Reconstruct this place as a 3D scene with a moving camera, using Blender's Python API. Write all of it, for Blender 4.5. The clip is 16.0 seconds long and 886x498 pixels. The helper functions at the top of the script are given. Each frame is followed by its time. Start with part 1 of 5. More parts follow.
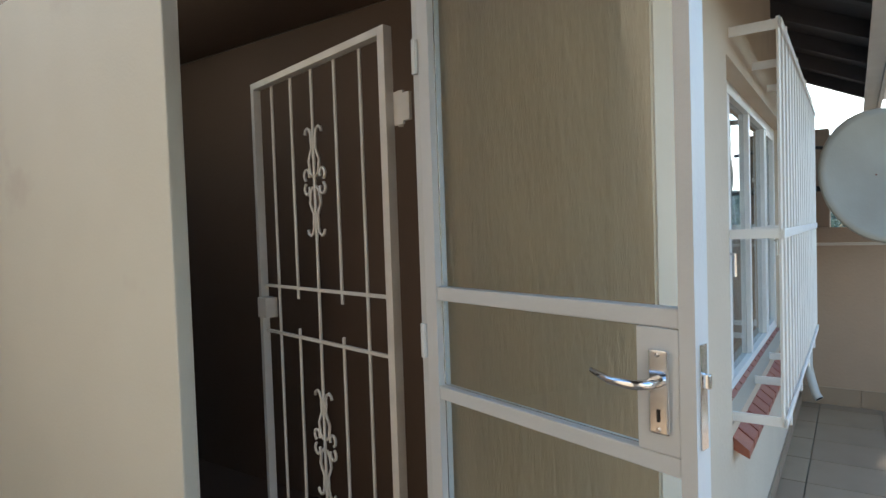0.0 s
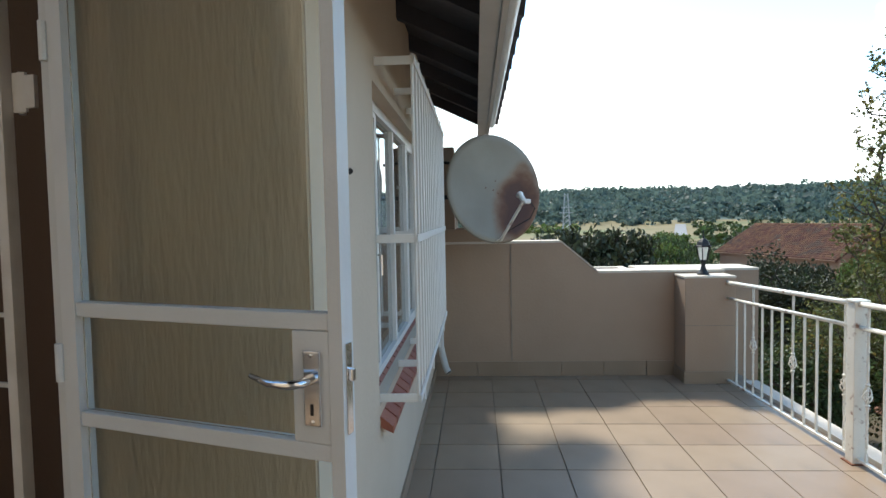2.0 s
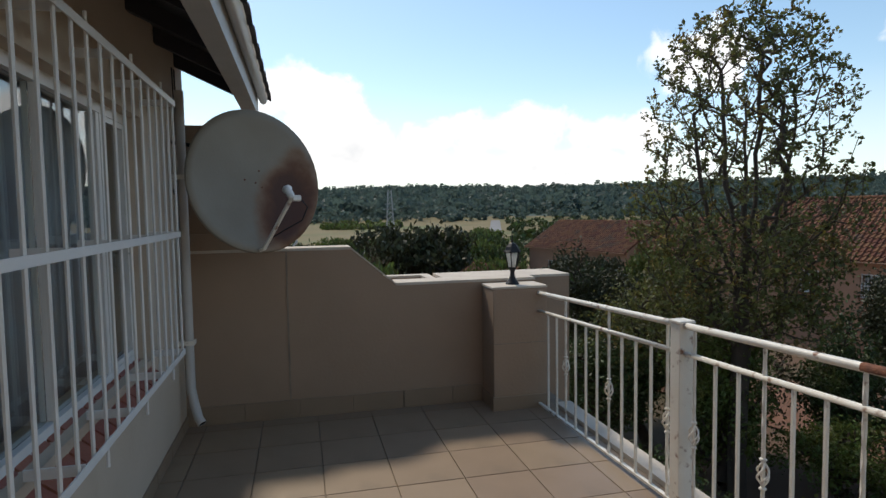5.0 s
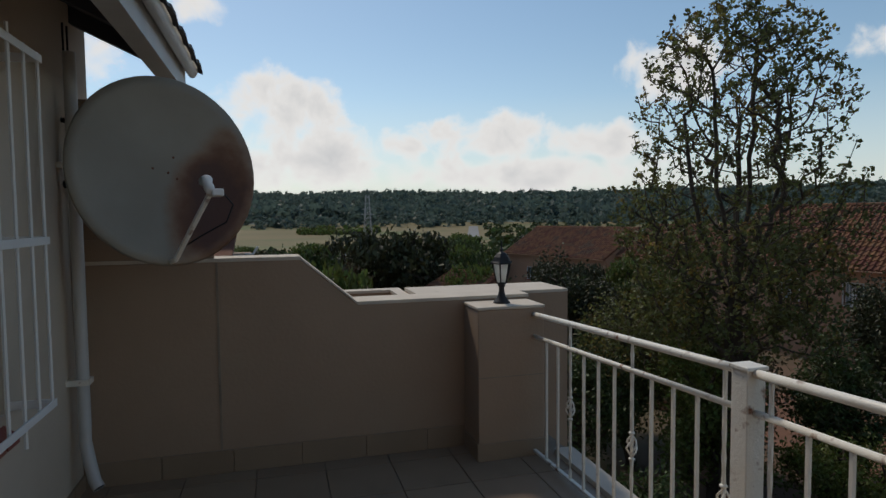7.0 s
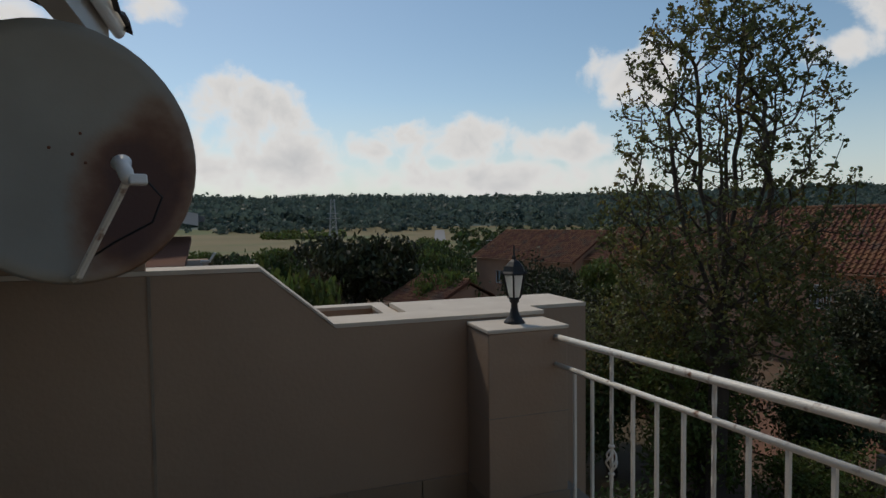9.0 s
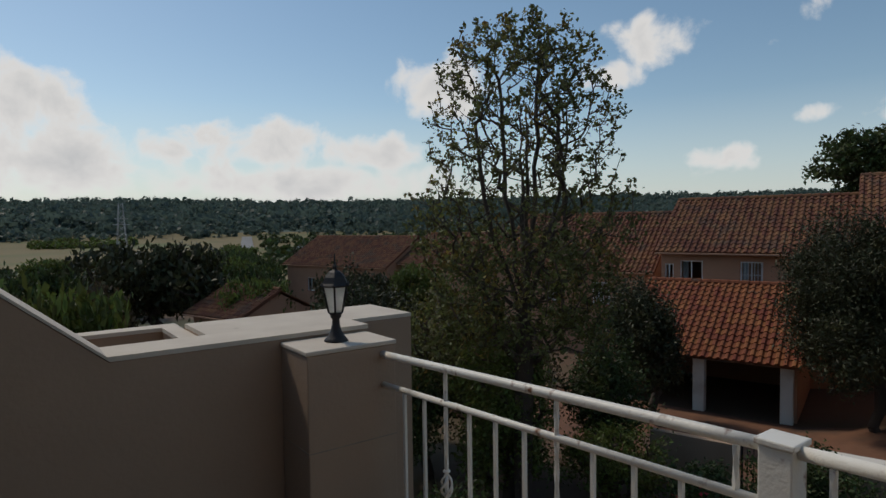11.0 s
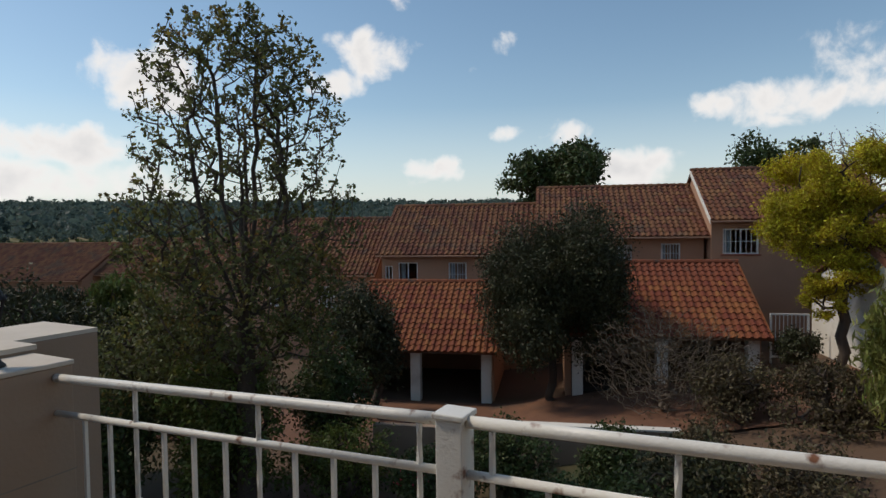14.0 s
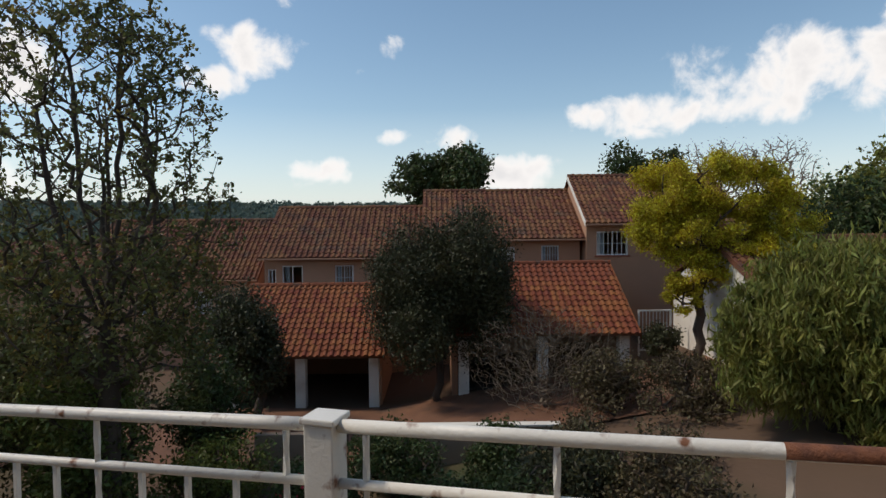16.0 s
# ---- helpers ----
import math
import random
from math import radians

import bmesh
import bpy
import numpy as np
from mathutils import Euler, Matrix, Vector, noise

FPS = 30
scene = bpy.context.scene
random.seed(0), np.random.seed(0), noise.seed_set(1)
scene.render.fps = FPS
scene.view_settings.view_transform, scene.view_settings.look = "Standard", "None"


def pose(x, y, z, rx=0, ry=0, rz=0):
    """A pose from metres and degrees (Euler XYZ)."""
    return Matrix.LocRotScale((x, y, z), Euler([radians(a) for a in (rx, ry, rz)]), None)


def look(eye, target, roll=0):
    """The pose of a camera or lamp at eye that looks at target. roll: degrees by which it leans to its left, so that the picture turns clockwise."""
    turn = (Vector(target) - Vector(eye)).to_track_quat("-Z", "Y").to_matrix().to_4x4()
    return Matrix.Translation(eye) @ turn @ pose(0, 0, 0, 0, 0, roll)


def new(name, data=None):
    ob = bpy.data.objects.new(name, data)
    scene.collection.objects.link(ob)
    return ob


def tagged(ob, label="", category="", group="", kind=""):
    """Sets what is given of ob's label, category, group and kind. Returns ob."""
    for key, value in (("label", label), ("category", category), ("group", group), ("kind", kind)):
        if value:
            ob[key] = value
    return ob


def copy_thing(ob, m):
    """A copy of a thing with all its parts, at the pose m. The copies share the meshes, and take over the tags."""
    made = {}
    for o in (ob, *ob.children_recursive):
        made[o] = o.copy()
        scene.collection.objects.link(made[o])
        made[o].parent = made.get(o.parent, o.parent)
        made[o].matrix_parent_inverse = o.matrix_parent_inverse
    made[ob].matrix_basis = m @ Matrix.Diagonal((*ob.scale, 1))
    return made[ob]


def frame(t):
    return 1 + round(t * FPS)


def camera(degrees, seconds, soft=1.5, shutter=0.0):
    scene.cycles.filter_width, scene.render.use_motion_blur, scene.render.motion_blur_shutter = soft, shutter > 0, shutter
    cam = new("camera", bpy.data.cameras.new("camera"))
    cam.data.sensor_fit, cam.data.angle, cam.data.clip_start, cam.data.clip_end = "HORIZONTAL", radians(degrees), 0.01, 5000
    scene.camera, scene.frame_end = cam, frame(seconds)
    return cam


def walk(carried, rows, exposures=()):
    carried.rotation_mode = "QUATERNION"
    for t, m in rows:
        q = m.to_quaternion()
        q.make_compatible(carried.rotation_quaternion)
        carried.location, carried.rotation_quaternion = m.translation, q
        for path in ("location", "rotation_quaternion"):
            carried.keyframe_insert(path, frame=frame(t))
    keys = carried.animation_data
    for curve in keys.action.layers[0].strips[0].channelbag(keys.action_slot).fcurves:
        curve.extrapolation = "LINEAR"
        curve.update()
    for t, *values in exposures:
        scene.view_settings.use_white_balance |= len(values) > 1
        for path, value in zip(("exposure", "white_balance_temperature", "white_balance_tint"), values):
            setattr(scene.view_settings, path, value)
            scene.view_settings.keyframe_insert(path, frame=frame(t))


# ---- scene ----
cam = camera(73.0, 16.0)
PATH = [
    (0, (0.736, 0.097, 1.499), (-0.397, 1.745, 1.434), -1.9),
    (0.5, (0.726, 0.057, 1.511), (-0.143, 1.856, 1.432), -1.8),
    (1, (0.733, 0.04, 1.522), (0.156, 1.953, 1.432), -1.4),
    (1.5, (0.749, 0.016, 1.531), (0.413, 1.985, 1.432), -1.2),
    (2, (0.776, 0.026, 1.531), (0.665, 2.02, 1.426), -1.1),
    (2.5, (0.832, 0.132, 1.526), (0.924, 2.127, 1.419), -0.9),
    (3, (0.924, 0.312, 1.542), (1.145, 2.297, 1.428), -0.9),
    (3.5, (0.985, 0.484, 1.538), (1.292, 2.457, 1.422), -0.9),
    (4, (1.033, 0.7, 1.568), (1.42, 2.658, 1.443), -0.8),
    (4.5, (1.096, 0.895, 1.558), (1.532, 2.842, 1.43), -0.9),
    (5, (1.204, 1.108, 1.558), (1.668, 3.049, 1.43), -0.9),
    (7.5, (1.453, 2.198, 1.518), (2.002, 4.118, 1.413), -0.5),
    (8, (1.451, 2.409, 1.508), (2.015, 4.325, 1.407), -0.5),
    (10.5, (1.589, 3.066, 1.51), (2.596, 4.792, 1.419), -0.9),
    (11, (1.597, 3.079, 1.506), (2.789, 4.682, 1.419), -0.8),
    (11.5, (1.589, 3.073, 1.506), (2.928, 4.556, 1.421), -0.8),
    (12, (1.588, 3.062, 1.5), (3.048, 4.426, 1.416), -0.7),
    (12.5, (1.599, 3.049, 1.498), (3.162, 4.294, 1.414), -0.7),
    (13, (1.616, 3.036, 1.494), (3.263, 4.169, 1.41), -0.7),
    (13.5, (1.63, 3.024, 1.494), (3.345, 4.049, 1.41), -0.6),
    (14, (1.643, 3.008, 1.49), (3.414, 3.934, 1.408), -0.7),
    (14.5, (1.668, 3.005, 1.483), (3.484, 3.838, 1.404), -0.7),
    (15, (1.677, 2.995, 1.479), (3.533, 3.737, 1.399), -0.5),
    (15.5, (1.715, 3.004, 1.464), (3.602, 3.661, 1.386), -0.5),
    (16, (1.755, 3.017, 1.449), (3.667, 3.599, 1.374), -0.5),
]
EXPOSURES = [(0.0, 1.62, 6300, 5), (1.0, 1.42, 6300, 5), (2.0, 0.98, 6300, 5), (3.0, 0.7, 6400, 6), (4.0, 0.25, 6500, 8), (5.0, -0.2, 6700, 10), (7.5, -0.9, 6700, 10), (10.5, -1.0, 6700, 10), (12.0, -0.9, 6700, 10), (16.0, -0.5, 6800, 12)]
walk(cam, [(t, look(eye, target, roll)) for t, eye, target, roll in PATH], EXPOSURES)

# ---- sky and sun ----
SUN_AZ, SUN_EL = -14.0, 50.0          # degrees from +y towards +x, and above the horizon
CLOUDS = [(1.5, 9.6, 6.5, 4.4), (2.0, 5.5, 17.0, 3.6), (20.5, 7.2, 9.5, 2.6), (22.0, 4.0, 20.0, 2.0),
          (55.5, 15.6, 5.0, 2.4), (52.0, 13.2, 3.4, 2.0), (37.0, 12.8, 5.2, 3.6), (60.2, 20.4, 4.0, 1.8, 0.55), (68.4, 16.5, 2.6, 1.6, 0.15),
          (65.2, 14.4, 1.5, 1.0, 0.2), (62.5, 5.0, 5.5, 2.0, 0.6), (68.3, 8.5, 3.2, 1.1, 0.5), (74.5, 8.5, 4.2, 1.7, 0.6), (91.5, 9.9, 8.5, 2.2),
          (101.5, 12.0, 9.0, 4.0), (112.0, 11.8, 9.0, 5.0), (30.5, 6.6, 4.5, 2.2), (80.0, 5.2, 4.5, 2.2), (-6.0, 17.8, 3.2, 1.6), (-16.5, 13.8, 5.5, 3.4),
          (-30.0, 20.0, 8.0, 4.0), (140.0, 22.0, 14.0, 6.0), (180.0, 30.0, 16.0, 7.0), (-90.0, 25.0, 14.0, 6.0)]


def link(nt, a, b):
    nt.links.new(a, b)


def calc(nt, op, a, b=None, c=None, clamp=False):
    n = nt.nodes.new("ShaderNodeMath")
    n.operation, n.use_clamp = op, clamp
    for i, v in enumerate((a, b, c)):
        if v is None:
            continue
        if isinstance(v, (int, float)):
            n.inputs[i].default_value = v
        else:
            nt.links.new(v, n.inputs[i])
    return n.outputs[0]


def make_world():
    w = bpy.data.worlds.new("sky")
    scene.world = w
    w.use_nodes = True
    nt = w.node_tree
    nt.nodes.clear()
    out = nt.nodes.new("ShaderNodeOutputWorld")
    bg = nt.nodes.new("ShaderNodeBackground")
    sky = nt.nodes.new("ShaderNodeTexSky")
    sky.sky_type, sky.sun_disc = "NISHITA", False
    sky.sun_elevation, sky.sun_rotation = radians(SUN_EL), radians(SUN_AZ)
    sky.air_density, sky.dust_density, sky.ozone_density = 1.0, 0.4, 0.5
    tc = nt.nodes.new("ShaderNodeTexCoord")
    sep = nt.nodes.new("ShaderNodeSeparateXYZ")
    link(nt, tc.outputs["Generated"], sep.inputs[0])
    az = calc(nt, "MULTIPLY", calc(nt, "ARCTAN2", sep.outputs[0], sep.outputs[1]), 57.2958)
    el = calc(nt, "MULTIPLY", calc(nt, "ARCSINE", sep.outputs[2]), 57.2958)
    noi = nt.nodes.new("ShaderNodeTexNoise")
    noi.inputs["Scale"].default_value, noi.inputs["Detail"].default_value = 15.0, 10.0
    noi.inputs["Roughness"].default_value, noi.inputs["Distortion"].default_value = 0.56, 0.25
    link(nt, tc.outputs["Generated"], noi.inputs["Vector"])
    best = None
    for a, e, wd, ht, *weight in CLOUDS:
        dx = calc(nt, "MULTIPLY", calc(nt, "SUBTRACT", az, a), 1 / wd)
        dy = calc(nt, "MULTIPLY", calc(nt, "SUBTRACT", el, e), 1 / ht)
        d = calc(nt, "ADD", calc(nt, "MULTIPLY", dx, dx), calc(nt, "MULTIPLY", dy, dy))
        m = calc(nt, "SUBTRACT", weight[0] if weight else 1.0, d)
        best = m if best is None else calc(nt, "SMOOTH_MAX", best, m, 0.3)
    best = calc(nt, "MAXIMUM", best, -1.0)
    wob = calc(nt, "MULTIPLY", calc(nt, "SUBTRACT", noi.outputs[0], 0.52), 3.4)
    dens = calc(nt, "ADD", best, wob)
    cover = nt.nodes.new("ShaderNodeMapRange")
    cover.interpolation_type = "SMOOTHSTEP"
    cover.inputs[1].default_value, cover.inputs[2].default_value = 0.0, 0.85
    link(nt, dens, cover.inputs[0])
    shade = nt.nodes.new("ShaderNodeValToRGB")
    shade.color_ramp.elements[0].position, shade.color_ramp.elements[0].color = 0.15, (9.9, 9.85, 9.8, 1)
    shade.color_ramp.elements[1].position, shade.color_ramp.elements[1].color = 0.95, (6.2, 6.45, 6.8, 1)
    link(nt, calc(nt, "MULTIPLY", dens, 0.5), shade.inputs[0])
    mix = nt.nodes.new("ShaderNodeMix")
    mix.data_type = "RGBA"
    link(nt, cover.outputs[0], mix.inputs["Factor"])
    tone = nt.nodes.new("ShaderNodeHueSaturation")
    tone.inputs["Hue"].default_value, tone.inputs["Saturation"].default_value, tone.inputs["Value"].default_value = 0.492, 1.08, 1.22
    link(nt, sky.outputs[0], tone.inputs["Color"])
    haze = nt.nodes.new("ShaderNodeMix")
    haze.data_type = "RGBA"
    link(nt, calc(nt, "MULTIPLY", calc(nt, "SUBTRACT", 1.0, calc(nt, "MULTIPLY", el, 1 / 11.0), clamp=True), 0.7), haze.inputs["Factor"])
    link(nt, tone.outputs[0], haze.inputs["A"])
    haze.inputs["B"].default_value = (6.6, 7.6, 8.4, 1)
    link(nt, haze.outputs["Result"], mix.inputs["A"])
    link(nt, shade.outputs[0], mix.inputs["B"])
    link(nt, mix.outputs["Result"], bg.inputs[0])
    bg.inputs[1].default_value = 0.15
    link(nt, bg.outputs[0], out.inputs[0])


make_world()
sun_data = bpy.data.lights.new("sun", "SUN")
sun_data.energy, sun_data.angle, sun_data.color = 3.2, radians(6.0), (1.0, 0.91, 0.78)
sun = new("sun", sun_data)
sun_dir = Vector((math.sin(radians(SUN_AZ)) * math.cos(radians(SUN_EL)), math.cos(radians(SUN_AZ)) * math.cos(radians(SUN_EL)), math.sin(radians(SUN_EL))))
sun.matrix_world = look(sun_dir * 40, (0, 0, 0))


# ---- materials ----
def material(name, col, col2=None, scale=3.0, rough=0.7, metal=0.0, bump=0.0, bscale=60.0, stain=None, stain_scale=0.7, stain_at=0.6,
             vary=0.0, stretch=(1, 1, 1), island=0.0, spec=0.4):
    """Two tones by noise at one size, fine relief at another, and stains of a third colour."""
    m = bpy.data.materials.new(name)
    m.use_nodes = True
    nt = m.node_tree
    b = nt.nodes["Principled BSDF"]
    b.inputs["Metallic"].default_value = metal
    b.inputs["Specular IOR Level"].default_value = spec
    tc = nt.nodes.new("ShaderNodeTexCoord")
    mp = nt.nodes.new("ShaderNodeMapping")
    mp.inputs["Scale"].default_value = stretch
    link(nt, tc.outputs["Object"], mp.inputs[0])

    def noise_tex(sc, detail=5.0):
        n = nt.nodes.new("ShaderNodeTexNoise")
        n.inputs["Scale"].default_value, n.inputs["Detail"].default_value = sc, detail
        link(nt, mp.outputs[0], n.inputs["Vector"])
        return n.outputs[0]

    def blend(f, a, c):
        n = nt.nodes.new("ShaderNodeMix")
        n.data_type = "RGBA"
        link(nt, f, n.inputs["Factor"])
        for v, s in ((a, "A"), (c, "B")):
            if isinstance(v, tuple):
                n.inputs[s].default_value = (*v, 1)
            else:
                link(nt, v, n.inputs[s])
        return n.outputs["Result"]

    def ramp(v, lo, hi):
        n = nt.nodes.new("ShaderNodeMapRange")
        n.inputs[1].default_value, n.inputs[2].default_value = lo, hi
        link(nt, v, n.inputs[0])
        return n.outputs[0]
    c = blend(ramp(noise_tex(scale), 0.3, 0.7), col, col2 or tuple(x * 0.8 for x in col))
    if stain:
        c = blend(ramp(noise_tex(stain_scale, 8.0), stain_at, stain_at + 0.12), c, stain)
    if vary or island:
        if vary:
            rnd = nt.nodes.new("ShaderNodeObjectInfo").outputs["Random"]
        else:
            rnd = nt.nodes.new("ShaderNodeNewGeometry").outputs["Random Per Island"]
        hsv = nt.nodes.new("ShaderNodeHueSaturation")
        amt = vary or island
        link(nt, calc(nt, "ADD", 1 - amt, calc(nt, "MULTIPLY", rnd, 2 * amt)), hsv.inputs["Value"])
        link(nt, calc(nt, "ADD", 0.5 - amt * 0.06, calc(nt, "MULTIPLY", rnd, amt * 0.12)), hsv.inputs["Hue"])
        link(nt, c, hsv.inputs["Color"])
        c = hsv.outputs[0]
    link(nt, c, b.inputs["Base Color"])
    link(nt, ramp(noise_tex(scale * 2.3), -0.6, 1.6), calc_rough(nt, b, rough))
    if bump:
        bn = nt.nodes.new("ShaderNodeBump")
        bn.inputs["Strength"].default_value, bn.inputs["Distance"].default_value = bump, 0.01
        link(nt, noise_tex(bscale, 6.0), bn.inputs["Height"])
        link(nt, bn.outputs[0], b.inputs["Normal"])
    return m


def calc_rough(nt, b, rough):
    n = nt.nodes.new("ShaderNodeMath")
    n.operation, n.use_clamp = "MULTIPLY_ADD", True
    n.inputs[1].default_value, n.inputs[2].default_value = rough * 0.3, rough * 0.85
    link(nt, n.outputs[0], b.inputs["Roughness"])
    return n.inputs[0]


def foliage_material(name, col, col2, third=None, through_light=0.35, spread=0.45):
    """Leaves: tone by leaf, some light passing through."""
    m = material(name, col, col2, scale=0.9, rough=0.55, island=spread, stain=third, stain_scale=1.1, stain_at=0.56, spec=0.3)
    nt = m.node_tree
    b, out = nt.nodes["Principled BSDF"], nt.nodes["Material Output"]
    tr = nt.nodes.new("ShaderNodeBsdfTranslucent")
    link(nt, b.inputs["Base Color"].links[0].from_socket, tr.inputs[0])
    mx = nt.nodes.new("ShaderNodeMixShader")
    mx.inputs[0].default_value = through_light
    link(nt, b.outputs[0], mx.inputs[1])
    link(nt, tr.outputs[0], mx.inputs[2])
    link(nt, mx.outputs[0], out.inputs[0])
    return m


def glass_material(name, tint=(0.92, 0.97, 0.96), rough=0.01):
    m = bpy.data.materials.new(name)
    m.use_nodes = True
    b = m.node_tree.nodes["Principled BSDF"]
    b.inputs["Base Color"].default_value = (*tint, 1)
    b.inputs["Transmission Weight"].default_value, b.inputs["Roughness"].default_value, b.inputs["IOR"].default_value = 1.0, rough, 1.45
    return m


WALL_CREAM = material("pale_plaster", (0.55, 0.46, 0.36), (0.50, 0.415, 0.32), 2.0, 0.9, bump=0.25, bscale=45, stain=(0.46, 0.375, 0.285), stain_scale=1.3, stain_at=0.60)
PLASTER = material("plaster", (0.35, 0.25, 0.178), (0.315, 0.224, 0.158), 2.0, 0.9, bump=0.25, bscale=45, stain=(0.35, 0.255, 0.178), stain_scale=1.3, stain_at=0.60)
ROUGHCAST = material("roughcast", (0.43, 0.335, 0.225), (0.38, 0.295, 0.195), 3.0, 0.9, bump=0.7, bscale=60, stretch=(1, 1, 0.22))
SMOOTH_CREAM = material("cream_paint", (0.71, 0.70, 0.62), (0.67, 0.66, 0.58), 1.5, 0.8, bump=0.12, bscale=70, stain=(0.62, 0.59, 0.53), stain_scale=2.0, stain_at=0.66)
# Brown paint, taken darker so the colour carries the indoor shade.
SHADED_BROWN = material("shaded_brown_paint", (0.11, 0.072, 0.054), (0.098, 0.065, 0.048), 1.2, 0.75, bump=0.15, bscale=50)
REVEAL = material("reveal_paint", (0.30, 0.21, 0.15), (0.27, 0.19, 0.13), 2.0, 0.8, bump=0.15)
COPING = material("coping_paint", (0.60, 0.53, 0.44), (0.52, 0.45, 0.37), 4.0, 0.85, bump=0.3, bscale=50, stain=(0.30, 0.25, 0.20), stain_scale=5.0, stain_at=0.68)
TILE = material("floor_tile", (0.285, 0.207, 0.142), (0.245, 0.178, 0.12), 2.5, 0.42, bump=0.05, bscale=90, stain=(0.19, 0.142, 0.10), stain_scale=1.6, stain_at=0.60, vary=0.06)
GROUT = material("grout", (0.30, 0.24, 0.18), (0.22, 0.18, 0.14), 6.0, 0.9, bump=0.3)
WHITE = material("white_enamel", (0.78, 0.77, 0.74), (0.72, 0.71, 0.68), 6.0, 0.35, bump=0.08, bscale=120)
WHITE_WORN = material("worn_white_enamel", (0.78, 0.75, 0.68), (0.70, 0.66, 0.58), 6.0, 0.4, bump=0.2, bscale=90, stain=(0.20, 0.085, 0.04), stain_scale=19.0, stain_at=0.60)
DOOR_PAINT = material("door_enamel", (0.58, 0.60, 0.615), (0.54, 0.56, 0.575), 5.0, 0.4, bump=0.08, bscale=100)
GATE_PAINT = material("gate_enamel", (0.62, 0.60, 0.57), (0.52, 0.50, 0.47), 8.0, 0.4, bump=0.1)
RUST = material("rust", (0.20, 0.075, 0.035), (0.10, 0.04, 0.025), 30.0, 0.85, bump=0.5, bscale=140)
CHROME = material("chrome", (0.78, 0.78, 0.80), (0.72, 0.72, 0.74), 20.0, 0.12, metal=1.0)
BLACK = material("black_iron", (0.012, 0.012, 0.014), (0.02, 0.019, 0.019), 12.0, 0.6, bump=0.15, bscale=120)
# Near-black colour that stands in for shade in openings and interiors.
VOID_SHADE = material("void_shade", (0.02, 0.018, 0.017), (0.03, 0.026, 0.024), 4.0, 0.9)
SILL = material("quarry_sill", (0.30, 0.095, 0.06), (0.24, 0.075, 0.05), 7.0, 0.55, bump=0.3, bscale=70, vary=0.12)
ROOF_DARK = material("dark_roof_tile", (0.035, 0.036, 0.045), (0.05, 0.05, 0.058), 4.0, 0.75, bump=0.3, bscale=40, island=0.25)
FASCIA = material("fascia_paint", (0.55, 0.54, 0.52), (0.48, 0.47, 0.45), 4.0, 0.5, bump=0.1)
CURTAIN = material("curtain_cloth", (0.40, 0.44, 0.48), (0.34, 0.38, 0.42), 3.0, 0.95, bump=0.15, bscale=150)
DISH_PAINT = material("dish_paint", (0.325, 0.295, 0.24), (0.26, 0.23, 0.185), 2.2, 0.5, bump=0.1, bscale=60)
TERRACOTTA = material("terracotta", (0.23, 0.068, 0.026), (0.165, 0.05, 0.021), 3.0, 0.85, bump=0.3, bscale=40, stain=(0.10, 0.05, 0.032), stain_scale=2.2, stain_at=0.58, vary=0.22)
TERRACOTTA_OLD = material("weathered_terracotta", (0.17, 0.068, 0.034), (0.12, 0.05, 0.027), 1.2, 0.9, bump=0.3, bscale=40, stain=(0.095, 0.055, 0.038), stain_scale=0.9, stain_at=0.55, island=0.25)
HOUSE_WALL = material("salmon_plaster", (0.44, 0.245, 0.155), (0.39, 0.22, 0.14), 0.8, 0.9, bump=0.3, bscale=30, stain=(0.36, 0.22, 0.15), stain_scale=0.5, stain_at=0.60)
WHITE_WALL = material("white_plaster", (0.74, 0.70, 0.63), (0.66, 0.62, 0.55), 0.9, 0.9, bump=0.3, bscale=30, stain=(0.46, 0.40, 0.33), stain_scale=0.8, stain_at=0.62)
BARK = material("bark", (0.085, 0.062, 0.045), (0.05, 0.038, 0.03), 5.0, 0.95, bump=0.8, bscale=25, stretch=(1, 1, 0.3))
BARK_PALE = material("pale_bark", (0.24, 0.19, 0.14), (0.17, 0.13, 0.10), 5.0, 0.95, bump=0.5, bscale=25)
LEAF_BIG = foliage_material("broad_leaf", (0.125, 0.125, 0.04), (0.09, 0.10, 0.034), (0.22, 0.15, 0.04), 0.4)
LEAF_DARK = foliage_material("dark_needle", (0.052, 0.054, 0.023), (0.038, 0.042, 0.018), (0.075, 0.068, 0.026), 0.15)
LEAF_YELLOW = foliage_material("acacia_leaf", (0.55, 0.43, 0.03), (0.36, 0.32, 0.028), (0.58, 0.46, 0.035), 0.45)
LEAF_CYPRESS = foliage_material("cypress_leaf", (0.24, 0.24, 0.055), (0.17, 0.185, 0.048), (0.29, 0.265, 0.065), 0.4)
LEAF_MID = foliage_material("bush_leaf", (0.06, 0.085, 0.026), (0.045, 0.065, 0.022), (0.09, 0.095, 0.03), 0.25)
LEAF_LIGHT = foliage_material("light_leaf", (0.11, 0.14, 0.032), (0.08, 0.105, 0.028), (0.15, 0.15, 0.04), 0.35)
LEAF_DRY = foliage_material("dry_leaf", (0.11, 0.085, 0.045), (0.085, 0.065, 0.035), (0.13, 0.11, 0.05), 0.25)
# Pale blue-green: distance haze is mixed into this leaf colour.
HAZED_WOOD = foliage_material("hazed_wood", (0.095, 0.130, 0.108), (0.075, 0.112, 0.098), (0.12, 0.14, 0.105), 0.5, 0.16)
